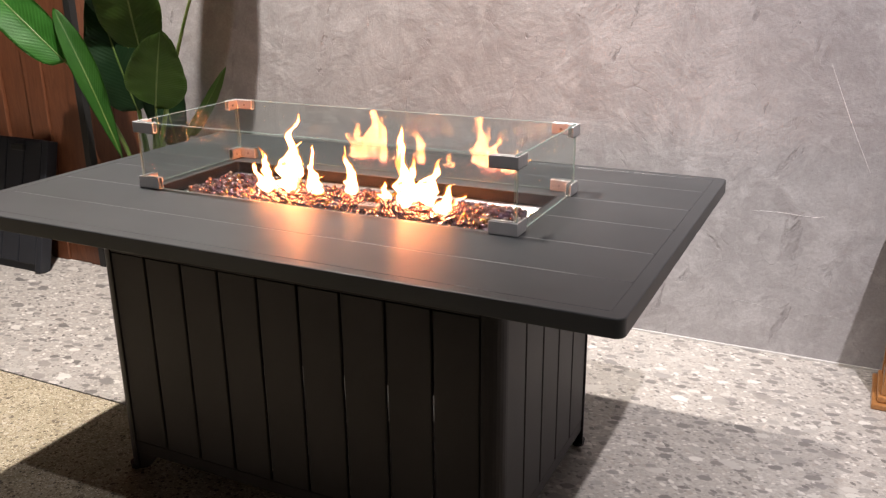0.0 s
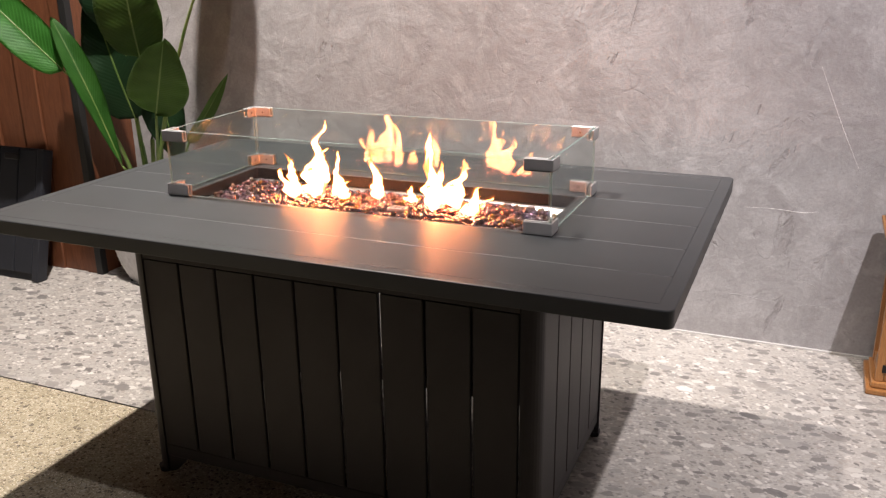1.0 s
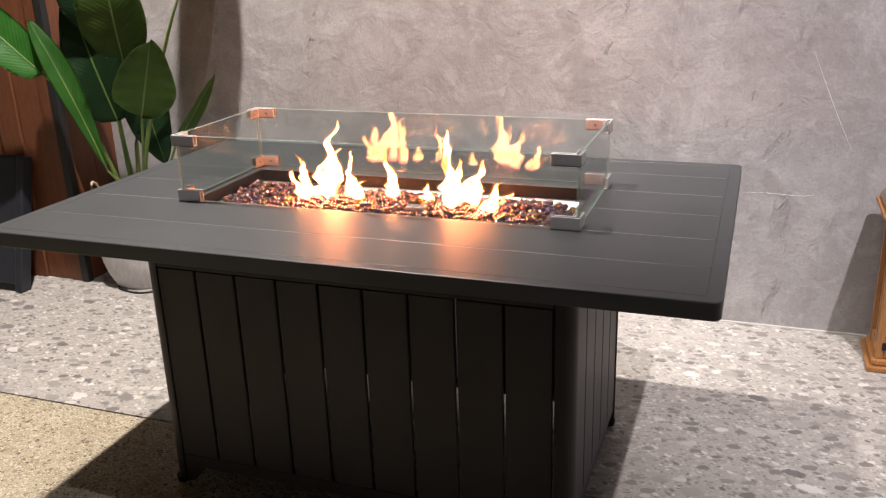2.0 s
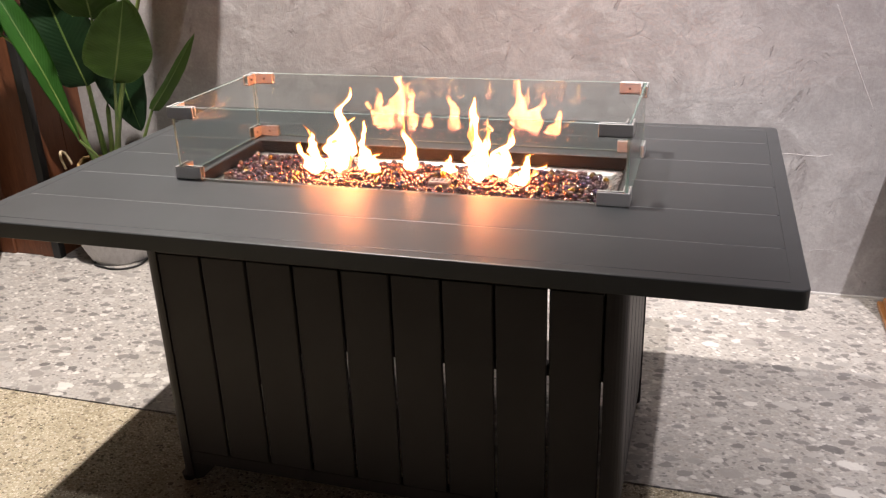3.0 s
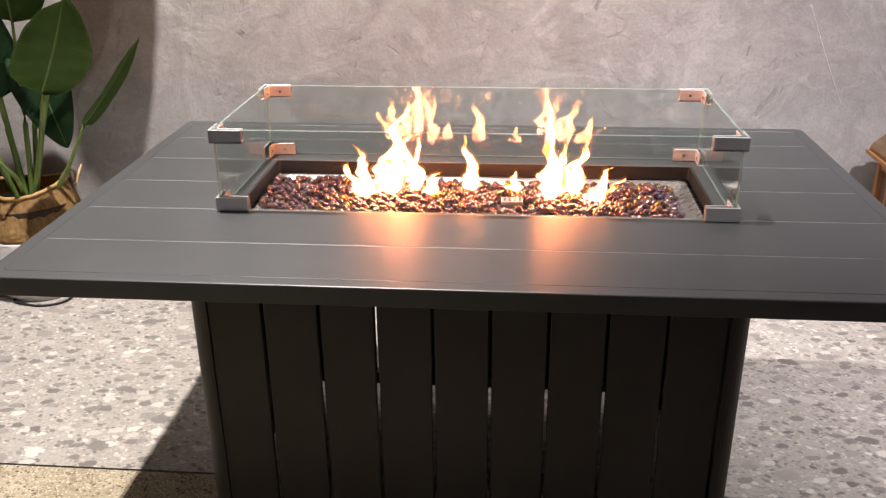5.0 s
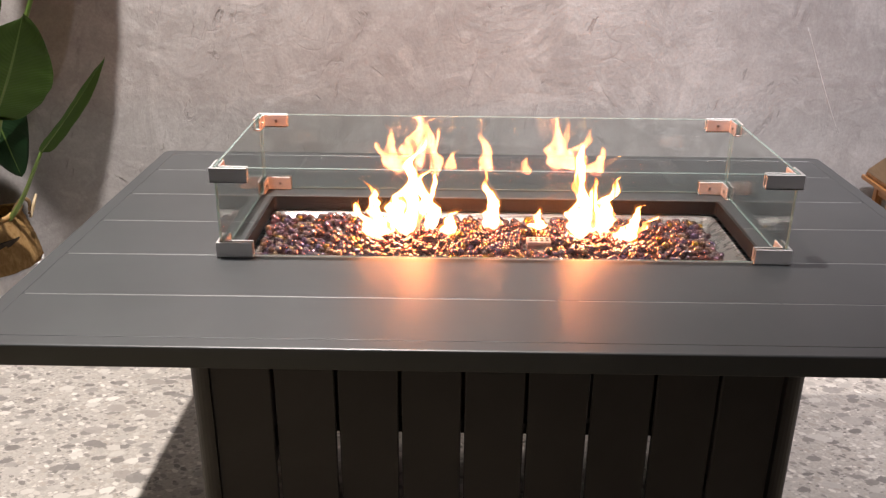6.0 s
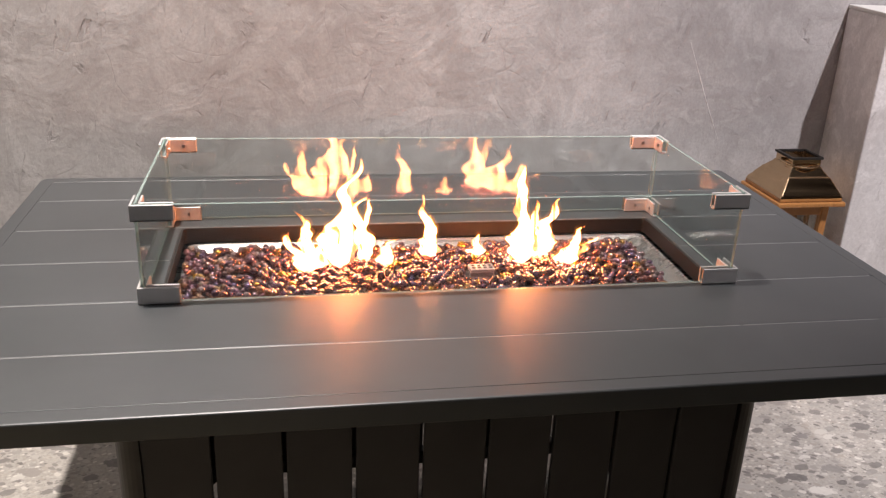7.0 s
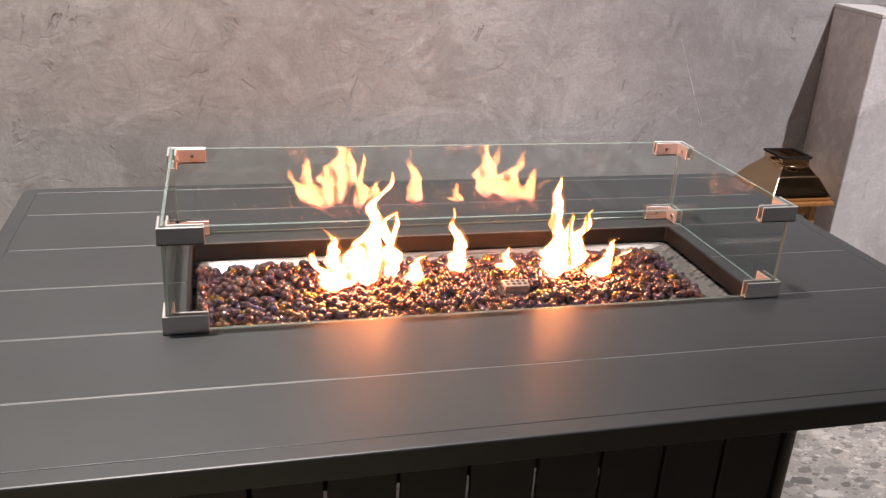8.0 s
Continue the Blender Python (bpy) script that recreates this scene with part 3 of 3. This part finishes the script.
def clamp(cx, cy, sx, sy, z0, z1):
    """An L-shaped clamp: outer and inner leaf with the glass between, and a floor under the lower ones."""
    def leaf(o, t, lx, ly):
        pts = [(0 + o, 0 + o), (-lx, 0 + o), (-lx, -t + o), (-t + o, -t + o), (-t + o, -ly), (o, -ly)]
        return [(cx + sx * px, cy + sy * py) for px, py in pts]
    bm = bmesh.new()
    for o, t in ((0.004, 0.0035), (-0.0065, 0.003)):
        pts = leaf(o, t, 0.052, 0.040)
        if sx * sy < 0:
            pts = pts[::-1]
        a = [bm.verts.new((px, py, z0)) for px, py in pts]
        b = [bm.verts.new((px, py, z1)) for px, py in pts]
        bm.faces.new(b)
        bm.faces.new(a[::-1])
        for i in range(6):
            j = (i + 1) % 6
            bm.faces.new((a[i], a[j], b[j], b[i]))
    low = z0 < 0.02
    zz = (z0, z0 + 0.0018) if low else (z0, z0 + 0.003)
    add_box(bm, tuple(min(a, b) for a, b in zip((cx + sx * 0.004, cy + sy * 0.004, zz[0]), (cx - sx * 0.052, cy - sy * 0.0095, zz[0]))),
            tuple(max(a, b) for a, b in zip((cx + sx * 0.004, cy + sy * 0.004, zz[1]), (cx - sx * 0.052, cy - sy * 0.0095, zz[1]))))
    add_box(bm, tuple(min(a, b) for a, b in zip((cx + sx * 0.004, cy - sy * 0.0096, zz[0]), (cx - sx * 0.0095, cy - sy * 0.040, zz[0]))),
            tuple(max(a, b) for a, b in zip((cx + sx * 0.004, cy - sy * 0.0096, zz[1]), (cx - sx * 0.0095, cy - sy * 0.040, zz[1]))))
    bmesh.ops.recalc_face_normals(bm, faces=bm.faces[:])
    bmesh.ops.bevel(bm, geom=[e for e in bm.edges], offset=0.0007, segments=1, affect="EDGES")
    c = part("corner_clamp", bm, STEEL, guard)
    zc = (z0 + z1) / 2
    for ox, oy, axis in ((-0.032, -0.0100, "Y"), (-0.0100, -0.026, "X")):
        s = bmesh.new()
        bmesh.ops.create_cone(s, cap_ends=True, segments=10, radius1=0.0030, radius2=0.0026, depth=0.003)
        bmesh.ops.rotate(s, verts=s.verts, matrix=Matrix.Rotation(radians(90), 3, "X" if axis == "Y" else "Y"))
        bmesh.ops.translate(s, verts=s.verts, vec=(cx + sx * ox, cy + sy * oy, zc))
        part("screw", s, SCREW, c, "small steel grub screw")


for cx, cy, sx, sy in ((GX0, GY0, -1, -1), (GX1, GY0, 1, -1), (GX0, GY1, -1, 1), (GX1, GY1, 1, 1)):
    clamp(cx, cy, sx, sy, 0.0005, 0.025)
    clamp(cx, cy, sx, sy, 0.1205, 0.1435)

# ---- fire glass ----
rnd = random.Random(7)
ball = bmesh.new()
bmesh.ops.create_icosphere(ball, subdivisions=2, radius=1.0)
unit = [v.co.copy() for v in ball.verts]
tris = [[v.index for v in f.verts] for f in ball.faces]
ball.free()
verts, faces = [], []


def bed(px, py):
    """Height of the bead bed."""
    ex = min(1.0, max(0.0, (0.388 - abs(px + 0.011)) / 0.05))
    ey = min(1.0, max(0.0, (0.122 - abs(py + 0.016)) / 0.05))
    lump = 0.007 * noise.noise(Vector((px * 9, py * 9, 1.3))) + 0.004 * noise.noise(Vector((px * 25, py * 25, 4.0)))
    slope = 0.593 + 0.8 * max(0.0, -0.366 - px)
    return max(slope + 0.008, 0.601 + 0.022 * (ex * ey) ** 0.6 + lump * (ex * ey))


for layer in range(2):
    step = 0.0118
    ny, nx = int(0.235 / step), int(0.762 / step)
    for i in range(nx + 1):
        for j in range(ny + 1):
            px = -0.393 + (i + 0.5 * (j % 2)) * step + rnd.uniform(-0.004, 0.004)
            py = -0.137 + j * step + rnd.uniform(-0.004, 0.004)
            if abs(px - 0.066) < 0.026 and -0.088 < py < -0.028 and layer + (py > -0.064):
                continue
            if layer == 1 and rnd.random() < 0.45:
                continue
            s = rnd.uniform(0.0050, 0.0071)
            if py > 0.07:
                s *= 1.15
            pz = bed(px, py) - 0.004 + layer * rnd.uniform(0.006, 0.011)
            turn = Euler((rnd.uniform(0, 3), rnd.uniform(0, 3), rnd.uniform(0, 3))).to_matrix()
            sq = Vector((s * rnd.uniform(0.95, 1.25), s * rnd.uniform(0.88, 1.12), s * rnd.uniform(0.72, 1.0)))
            base = len(verts)
            wob = Vector((rnd.uniform(0, 50), rnd.uniform(0, 50), 0))
            for u in unit:
                f = 1 + 0.12 * noise.noise(u * 0.9 + wob)
                q = turn @ Vector((u.x * sq.x * f, u.y * sq.y * f, u.z * sq.z * f))
                verts.append((px + q.x, py + q.y, pz + q.z))
            faces += [[base + a for a in t] for t in tris]
me = bpy.data.meshes.new("fire_glass")
me.from_pydata(verts, [], faces)
me.polygons.foreach_set("use_smooth", [True] * len(me.polygons))
me.materials.append(BEAD)
tagged(new("fire_glass", me), "glossy purple, amber and brown fire glass beads in the tray", "fire glass", kind="stuff")


# ---- flames ----
def flame(px, py, height, width, seed, lean=0.0, fork=0.0):
    rr = random.Random(seed)
    ph = [rr.uniform(0, 6.3) for _ in range(8)]
    off = Vector((rr.uniform(0, 90), rr.uniform(0, 90), rr.uniform(0, 90)))
    fire = thing("gas_flame", "bright yellow-white gas flame rising from the glass beads", "flame", (px, py, bed(px, py) + 0.004), group="flames over the burner")

    def tongue(h, w, dx, grow, wild, low=0.0):
        rings = []
        n, sides = 34, 16
        for i in range(n + 1):
            t = i / n
            belly = 0.55 + 0.75 * math.exp(-((t - 0.22) / 0.26) ** 2)
            swell = 1 + 0.75 * noise.noise(Vector((t * 4.2, wild, 0.0)) + off) + 0.5 * noise.noise(Vector((t * 9.5, wild, 5.0)) + off)
            r = w * belly * max(0.25, swell) * (1 - t ** 3.0) * min(1.0, 0.35 + t * 5) + 0.0004
            sway = 2.4 * noise.noise(Vector((t * 2.8, 7.0, wild)) + off) + 1.3 * noise.noise(Vector((t * 6.0, 3.0, wild)) + off)
            cx = dx * t + lean * t * t + 0.72 * w * sway * min(1.0, 1.6 * t)
            cy = 0.5 * w * noise.noise(Vector((t * 3.0, 1.0, wild + 9)) + off)
            ring = []
            for k in range(sides):
                a = 2 * math.pi * k / sides
                lobes = 1 + 0.75 * noise.noise(Vector((math.cos(a) * 1.5, math.sin(a) * 1.5, t * 8 + wild)) + off)
                edge = r * lobes + (grow - 1) * 0.0045 * min(1.0, 6 * t) * (1 - 0.5 * t)
                ring.append((cx + edge * math.cos(a), cy + 0.6 * edge * math.sin(a), low + t * h + (grow - 1) * 0.004 * t))
            rings.append(ring)
        return loft(rings)

    for h, w, dx, wild, low, name in [(height, width, 0.0, 0.0, 0.0, "")] + ([(height * 0.66, width * 0.7, fork, 2.1, 0.0, "side_")] if fork else []):
        c = part(name + "core", tongue(h, w, dx, 1.0, wild, low), FLAME_CORE, fire, "white-hot flame core", True)
        part("veil", tongue(h, w, dx, 1.55, wild, low), FLAME_VEIL, c, "thin yellow flame edge", True)
        part("halo", tongue(h, w, dx, 2.6, wild, low), FLAME_HALO, c, "faint orange shell for the flame's soft edge and glow", True)
    return fire


for row in ((-0.205, -0.022, 0.100, 0.0140, 11, -0.012, -0.024), (-0.155, -0.012, 0.175, 0.0150, 12, 0.020, 0.026), (-0.178, 0.012, 0.066, 0.0135, 13, 0.010, 0.0),
            (-0.115, 0.016, 0.105, 0.0095, 31, 0.016, 0.0), (-0.085, -0.012, 0.045, 0.0085, 15, 0.014, 0.0), (-0.012, 0.010, 0.108, 0.0095, 16, -0.010, 0.014),
            (0.136, -0.022, 0.165, 0.0150, 17, -0.008, 0.030), (0.176, 0.006, 0.100, 0.0155, 18, 0.014, 0.0), (0.220, -0.014, 0.064, 0.0120, 19, 0.022, 0.018),
            (0.072, 0.012, 0.036, 0.0075, 20, 0.0, 0.0)):
    flame(*row)


# ---- lantern ----
def lantern(cx, cy):
    L = thing("lantern", "honey pine floor lantern with polished bronze roof by the wall", "lantern", (cx, cy, 0))
    part("base_plate", box((-0.092, -0.098, 0.0), (0.092, 0.098, 0.016), 0.004), HONEY_WOOD, L)
    part("plinth_step", box((-0.080, -0.086, 0.0165), (0.080, 0.086, 0.034), 0.004), HONEY_WOOD, L)
    for sx in (-1, 1):
        for sy in (-1, 1):
            part("corner_post", box((sx * 0.062 - 0.010, sy * 0.068 - 0.010, 0.034), (sx * 0.062 + 0.010, sy * 0.068 + 0.010, 0.436), 0.002), HONEY_WOOD, L)
    for sy in (-1, 1):
        for z0, z1 in ((0.036, 0.066), (0.404, 0.434)):
            part("rail", box((-0.0515, sy * 0.068 - 0.007, z0), (0.0515, sy * 0.068 + 0.007, z1), 0.002), HONEY_WOOD, L)
        part("side_pane", box((-0.0515, sy * 0.066 - 0.0015, 0.066), (0.0515, sy * 0.066 + 0.0015, 0.404)), LANTERN_GLASS, L, "clear glass pane")
    for sx in (-1, 1):
        for z0, z1 in ((0.036, 0.066), (0.404, 0.434)):
            part("rail", box((sx * 0.062 - 0.007, -0.0575, z0), (sx * 0.062 + 0.007, 0.0575, z1), 0.002), HONEY_WOOD, L)
        part("side_pane", box((sx * 0.060 - 0.0015, -0.0575, 0.066), (sx * 0.060 + 0.0015, 0.0575, 0.404)), LANTERN_GLASS, L, "clear glass pane")
        part("mullion", box((sx * 0.062 - 0.005, -0.006, 0.0665), (sx * 0.062 + 0.005, 0.006, 0.4035), 0.001), HONEY_WOOD, L)
    for z in (0.085, 0.375):
        part("hinge", box((-0.0735, -0.064, z), (-0.0725, -0.050, z + 0.022), 0.0004, 1), SCREW, L, "small dark metal hinge")
    part("eave", box((-0.100, -0.106, 0.4365), (0.100, 0.106, 0.449), 0.003), HONEY_WOOD, L)
    part("eave_moulding", box((-0.092, -0.098, 0.4495), (0.092, 0.098, 0.460), 0.003), HONEY_WOOD, L)
    shape = [(0.092, 0.098, 0.4602), (0.090, 0.096, 0.467), (0.064, 0.069, 0.508), (0.060, 0.065, 0.511), (0.046, 0.049, 0.529), (0.044, 0.047, 0.533)]
    part("roof", loft([[(px, py, z) for px, py in rounded(-a, -b, a, b, 0.004, 2)] for a, b, z in shape]), GOLD, L, "polished bronze pyramid roof")
    part("chimney", prism(rounded(-0.043, -0.043, 0.043, 0.043, 0.003, 2), 0.5325, 0.553, rounded(-0.040, -0.040, 0.040, 0.040, 0.002, 2)), GOLD, L)
    part("chimney_rim", prism(rounded(-0.047, -0.047, 0.047, 0.047, 0.003, 2), 0.5532, 0.559, rounded(-0.039, -0.039, 0.039, 0.039, 0.002, 2)), SHADOWED, L, "dark bronze rim")
    part("vent_plate", box((-0.0395, -0.0395, 0.5332), (0.0395, 0.0395, 0.5345)), SHADOWED, L, "dark plate inside the chimney")
    for z in (0.062, 0.352):
        part("hinge", box((-0.058, -0.0805, z), (-0.046, -0.0785, z + 0.022), 0.0004, 1), SHADOWED, L, "small dark metal hinge")
    for sx in (-1, 1):
        part("boss", tube([(sx * 0.042, 0, 0.543), (sx * 0.056, 0, 0.543)], 0.006, 10), GOLD, L)
    ringp = [(0.056 * math.cos(a), -0.060 * math.sin(a), 0.543 - 0.008 * math.sin(a)) for a in (math.pi * i / 16 for i in range(17))]
    part("carry_ring", tube(ringp, 0.003, 8), GOLD, L, "bronze carrying ring lying down", True)
    return L


lantern(1.158, 0.838)


# ---- leaning slatted panel ----
panel = thing("slatted_panel", "blue-black slatted metal panel leaning against the boards", "slatted panel", (-1.745, 0.560, 0.0))
panel.matrix_world = pose(-1.745, 0.560, 0.004, -14.5, 0, 0)
PH = 0.495
for i in range(6):
    a = -0.034 - i * 0.094
    part("slat", box((a - 0.088, 0.0, 0.028), (a, 0.012, PH - 0.004), 0.003), BLUEBLACK, panel)
part("side_rail", box((-0.030, -0.004, 0.0), (0.0, 0.045, PH), 0.005), BLUEBLACK, panel)
part("side_rail", box((-0.64, -0.004, 0.0), (-0.608, 0.045, PH), 0.005), BLUEBLACK, panel)
part("bottom_rail", box((-0.606, 0.0125, 0.0), (-0.0305, 0.040, 0.030), 0.004), BLUEBLACK, panel)
part("top_rail", box((-0.606, 0.0125, PH - 0.03), (-0.0305, 0.040, PH + 0.002), 0.004), BLUEBLACK, panel)
part("latch", box((-0.185, -0.014, PH - 0.045), (-0.115, 0.0, PH - 0.020), 0.005), RUBBER, panel, "black latch near the top edge")

# ---- basket ----
BX, BY = -1.385, 0.825
basket = thing("woven_basket", "woven seagrass belly basket with white painted lower half", "basket", (BX, BY, 0))


def basket_rings(z0, z1, n, sides=72):
    out = []
    for i in range(n + 1):
        z = z0 + (z1 - z0) * i / n
        t = z / 0.34
        r = 0.105 + 0.050 * math.sin(math.pi * min(1.0, t * 0.95 + 0.08)) - 0.012 * max(0, t - 0.8)
        ring = []
        for k in range(sides):
            a = 2 * math.pi * k / sides
            weave = 0.0022 * math.sin(18 * a + (math.pi if i % 2 else 0)) + 0.006 * noise.noise(Vector((math.cos(a) * 1.4, math.sin(a) * 1.4, z * 5)))
            sag = 0.020 * max(0, t - 0.55) * math.sin(3 * a + 0.8)
            ring.append(((r + weave + sag) * math.cos(a), (r + weave + sag) * math.sin(a), z + 0.03 * max(0, t - 0.6) * math.sin(2 * a + 1.0)))
        out.append(ring)
    return out


part("lower_weave", loft(basket_rings(0.0, 0.20, 22)), WHITE_STRAW, basket, "white painted woven lower half", True)
up = loft(basket_rings(0.2005, 0.335, 15), caps=False)
bmesh.ops.solidify(up, geom=up.faces[:], thickness=0.006)
part("upper_weave", up, STRAW, basket, "natural straw woven upper half", True)
top_ring = basket_rings(0.335, 0.335, 1)[0]
part("rim", tube(top_ring + top_ring[:1], 0.006, 6), STRAW, basket, "", True)
for a0 in (200, 20):
    c, s = math.cos(radians(a0)), math.sin(radians(a0))
    pts = curve_points([(0.14 * c - 0.03 * s, 0.14 * s + 0.03 * c, 0.325), (0.152 * c - 0.024 * s, 0.152 * s + 0.024 * c, 0.362),
                        (0.158 * c, 0.158 * s, 0.378), (0.152 * c + 0.024 * s, 0.152 * s - 0.024 * c, 0.362), (0.14 * c + 0.03 * s, 0.14 * s - 0.03 * c, 0.325)], 6)
    part("handle", tube(pts, 0.0042, 8), ROPE, basket, "pale rope handle", True)
part("soil", loft([[(0.128 * math.cos(a), 0.128 * math.sin(a), z) for a in (2 * math.pi * k / 24 for k in range(24))] for z in (0.255, 0.285)]), SOIL, basket, "dark potting soil")

# ---- cable on the floor ----
lead = thing("power_cable", "thin black cable lying on the terrazzo beside the basket", "cable", (-1.34, 0.68, 0))
part("cord", tube(curve_points([(-0.10, 0.06, 0.004), (-0.085, 0.02, 0.004), (-0.055, 0.006, 0.004), (0.0, -0.005, 0.004), (0.045, 0.008, 0.004), (0.075, 0.045, 0.004), (0.07, 0.12, 0.004)], 8), 0.0038, 8),
     RUBBER, lead, "", True)

# ---- plant ----
plant = thing("bird_of_paradise_plant", "tall green bird of paradise plant with broad leaves in a basket", "plant", (BX, BY, 0.283))


def plant_leaf(ctrl, base, tip, width, facing, material, bow=0.03, fold=0.25, blunt=0.62, stem_r=0.007, tear=0.0):
    """A petiole along ctrl (from the soil to the blade) and a ribbed blade from base to tip. facing: where its upper side looks."""
    o = Vector((BX, BY, 0.283))
    base, tip = Vector(base) - o, Vector(tip) - o
    up = (tip - base)
    length = up.length
    up.normalize()
    side = up.cross(Vector(facing)).normalized()
    nrm = side.cross(up).normalized()
    nu, nv = 40, 14
    bm = bmesh.new()
    uvs = {}
    grid = []
    for i in range(nu + 1):
        u = i / nu
        w = width / 2 * (math.sin(math.pi * u ** blunt) ** 0.62 if 0 < u < 1 else 0.02)
        row = []
        for j in range(nv + 1):
            v = j / nv * 2 - 1
            ripple = 0.05 * width * abs(v) ** 2 * math.sin(9 * u + 2 * v) + 0.012 * width * math.sin(34 * u) * abs(v)
            rag = 1 - tear * max(0.0, noise.noise(Vector((u * 9, 3.0 * math.copysign(1, v), length * 7)))) * abs(v) ** 3
            p = base + up * (length * u) + side * (w * v * rag) + nrm * (bow * math.sin(math.pi * u) + fold * w * abs(v) ** 1.3 + ripple)
            vert = bm.verts.new(p)
            uvs[vert] = (u, j / nv)
            row.append(vert)
        grid.append(row)
    layer = bm.loops.layers.uv.new("UVMap")
    for a, b in zip(grid, grid[1:]):
        for j in range(nv):
            f = bm.faces.new((a[j], a[j + 1], b[j + 1], b[j]))
            for lp in f.loops:
                lp[layer].uv = uvs[lp.vert]
    bmesh.ops.solidify(bm, geom=bm.faces[:], thickness=0.0008)
    leaf_ob = part("leaf", bm, material, plant, "", True)
    pts = curve_points([Vector(p) - o for p in ctrl] + [base], 8)
    n = len(pts)
    part("petiole", tube(pts, [stem_r * (1.35 - 0.8 * i / (n - 1)) for i in range(n)], 8), STEM, leaf_ob, "slender green leaf stalk", True)
    rib = [base + up * (length * u) + nrm * (bow * math.sin(math.pi * u) - 0.001) for u in (k / 14 * 0.96 for k in range(15))]
    part("midrib", tube(rib, [0.0032 * (1 - 0.85 * k / 14) for k in range(15)], 6), STEM, leaf_ob, "pale leaf midrib", True)
    return leaf_ob


S = 0.26
# Round leaf that leans forward.
plant_leaf([(-1.365, 0.80, S), (-1.29, 0.765, 0.45)], (-1.205, 0.690, 0.645), (-1.035, 0.570, 0.905), 0.195, (0.62, -0.75, 0.10), LEAF, 0.015, 0.10, 0.74)
# Tall leaf above it.
plant_leaf([(-1.375, 0.82, S), (-1.33, 0.80, 0.6)], (-1.255, 0.700, 0.83), (-1.20, 0.60, 1.28), 0.205, (0.45, -0.85, 0.0), LEAF, 0.03, 0.2, 0.62)
# Bright leaf that reaches out over the boards.
plant_leaf([(-1.40, 0.80, S), (-1.415, 0.72, 0.52), (-1.475, 0.65, 0.72)], (-1.52, 0.615, 0.79), (-1.90, 0.55, 1.15), 0.150, (0.45, -0.80, 0.42), LEAF_BRIGHT, 0.03, 0.25, 0.60)
# Leaf seen nearly from its edge.
plant_leaf([(-1.385, 0.80, S), (-1.345, 0.72, 0.38)], (-1.345, 0.650, 0.46), (-1.555, 0.63, 0.965), 0.085, (0.80, -0.52, 0.25), LEAF_MID, 0.030, 0.45, 1.4)
# Leaves at the back, their shade put into a darker green.
plant_leaf([(-1.40, 0.84, S), (-1.42, 0.84, 0.5)], (-1.40, 0.80, 0.60), (-1.50, 0.76, 1.05), 0.20, (0.5, -0.8, 0.1), LEAF_SHADED, 0.03, 0.25, 0.6)
plant_leaf([(-1.38, 0.85, S), (-1.34, 0.86, 0.55)], (-1.32, 0.85, 0.76), (-1.235, 0.82, 0.45), 0.16, (0.4, -0.85, 0.1), LEAF_SHADED, 0.03, 0.25, 0.6)
plant_leaf([(-1.39, 0.82, S), (-1.40, 0.80, 0.7)], (-1.37, 0.76, 0.92), (-1.43, 0.70, 1.30), 0.19, (0.5, -0.8, 0.1), LEAF_SHADED, 0.03, 0.25, 0.6)
# High leaf whose shade falls on the wall.
plant_leaf([(-1.365, 0.80, S), (-1.24, 0.775, 0.62), (-1.11, 0.75, 0.89)], (-1.03, 0.735, 1.03), (-0.915, 0.69, 2.05), 0.195, (0.35, -0.93, 0.1), LEAF_BRIGHT, 0.015, 0.10, 0.85)
# Low narrow leaf.
plant_leaf([(-1.36, 0.83, S), (-1.25, 0.80, 0.37)], (-1.145, 0.770, 0.535), (-0.935, 0.745, 0.785), 0.055, (0.70, -0.5, -0.4), LEAF, 0.006, 0.35, 0.55)
husk = curve_points([(0.06, -0.01, -0.02), (0.10, -0.005, 0.05), (0.135, 0.0, 0.10), (0.155, 0.0, 0.095), (0.15, 0.0, 0.06)], 8)
part("dry_stalk", tube(husk, [0.008 - 0.004 * i / len(husk) for i in range(len(husk))], 8), DRY, plant, "withered brown stalk", True)
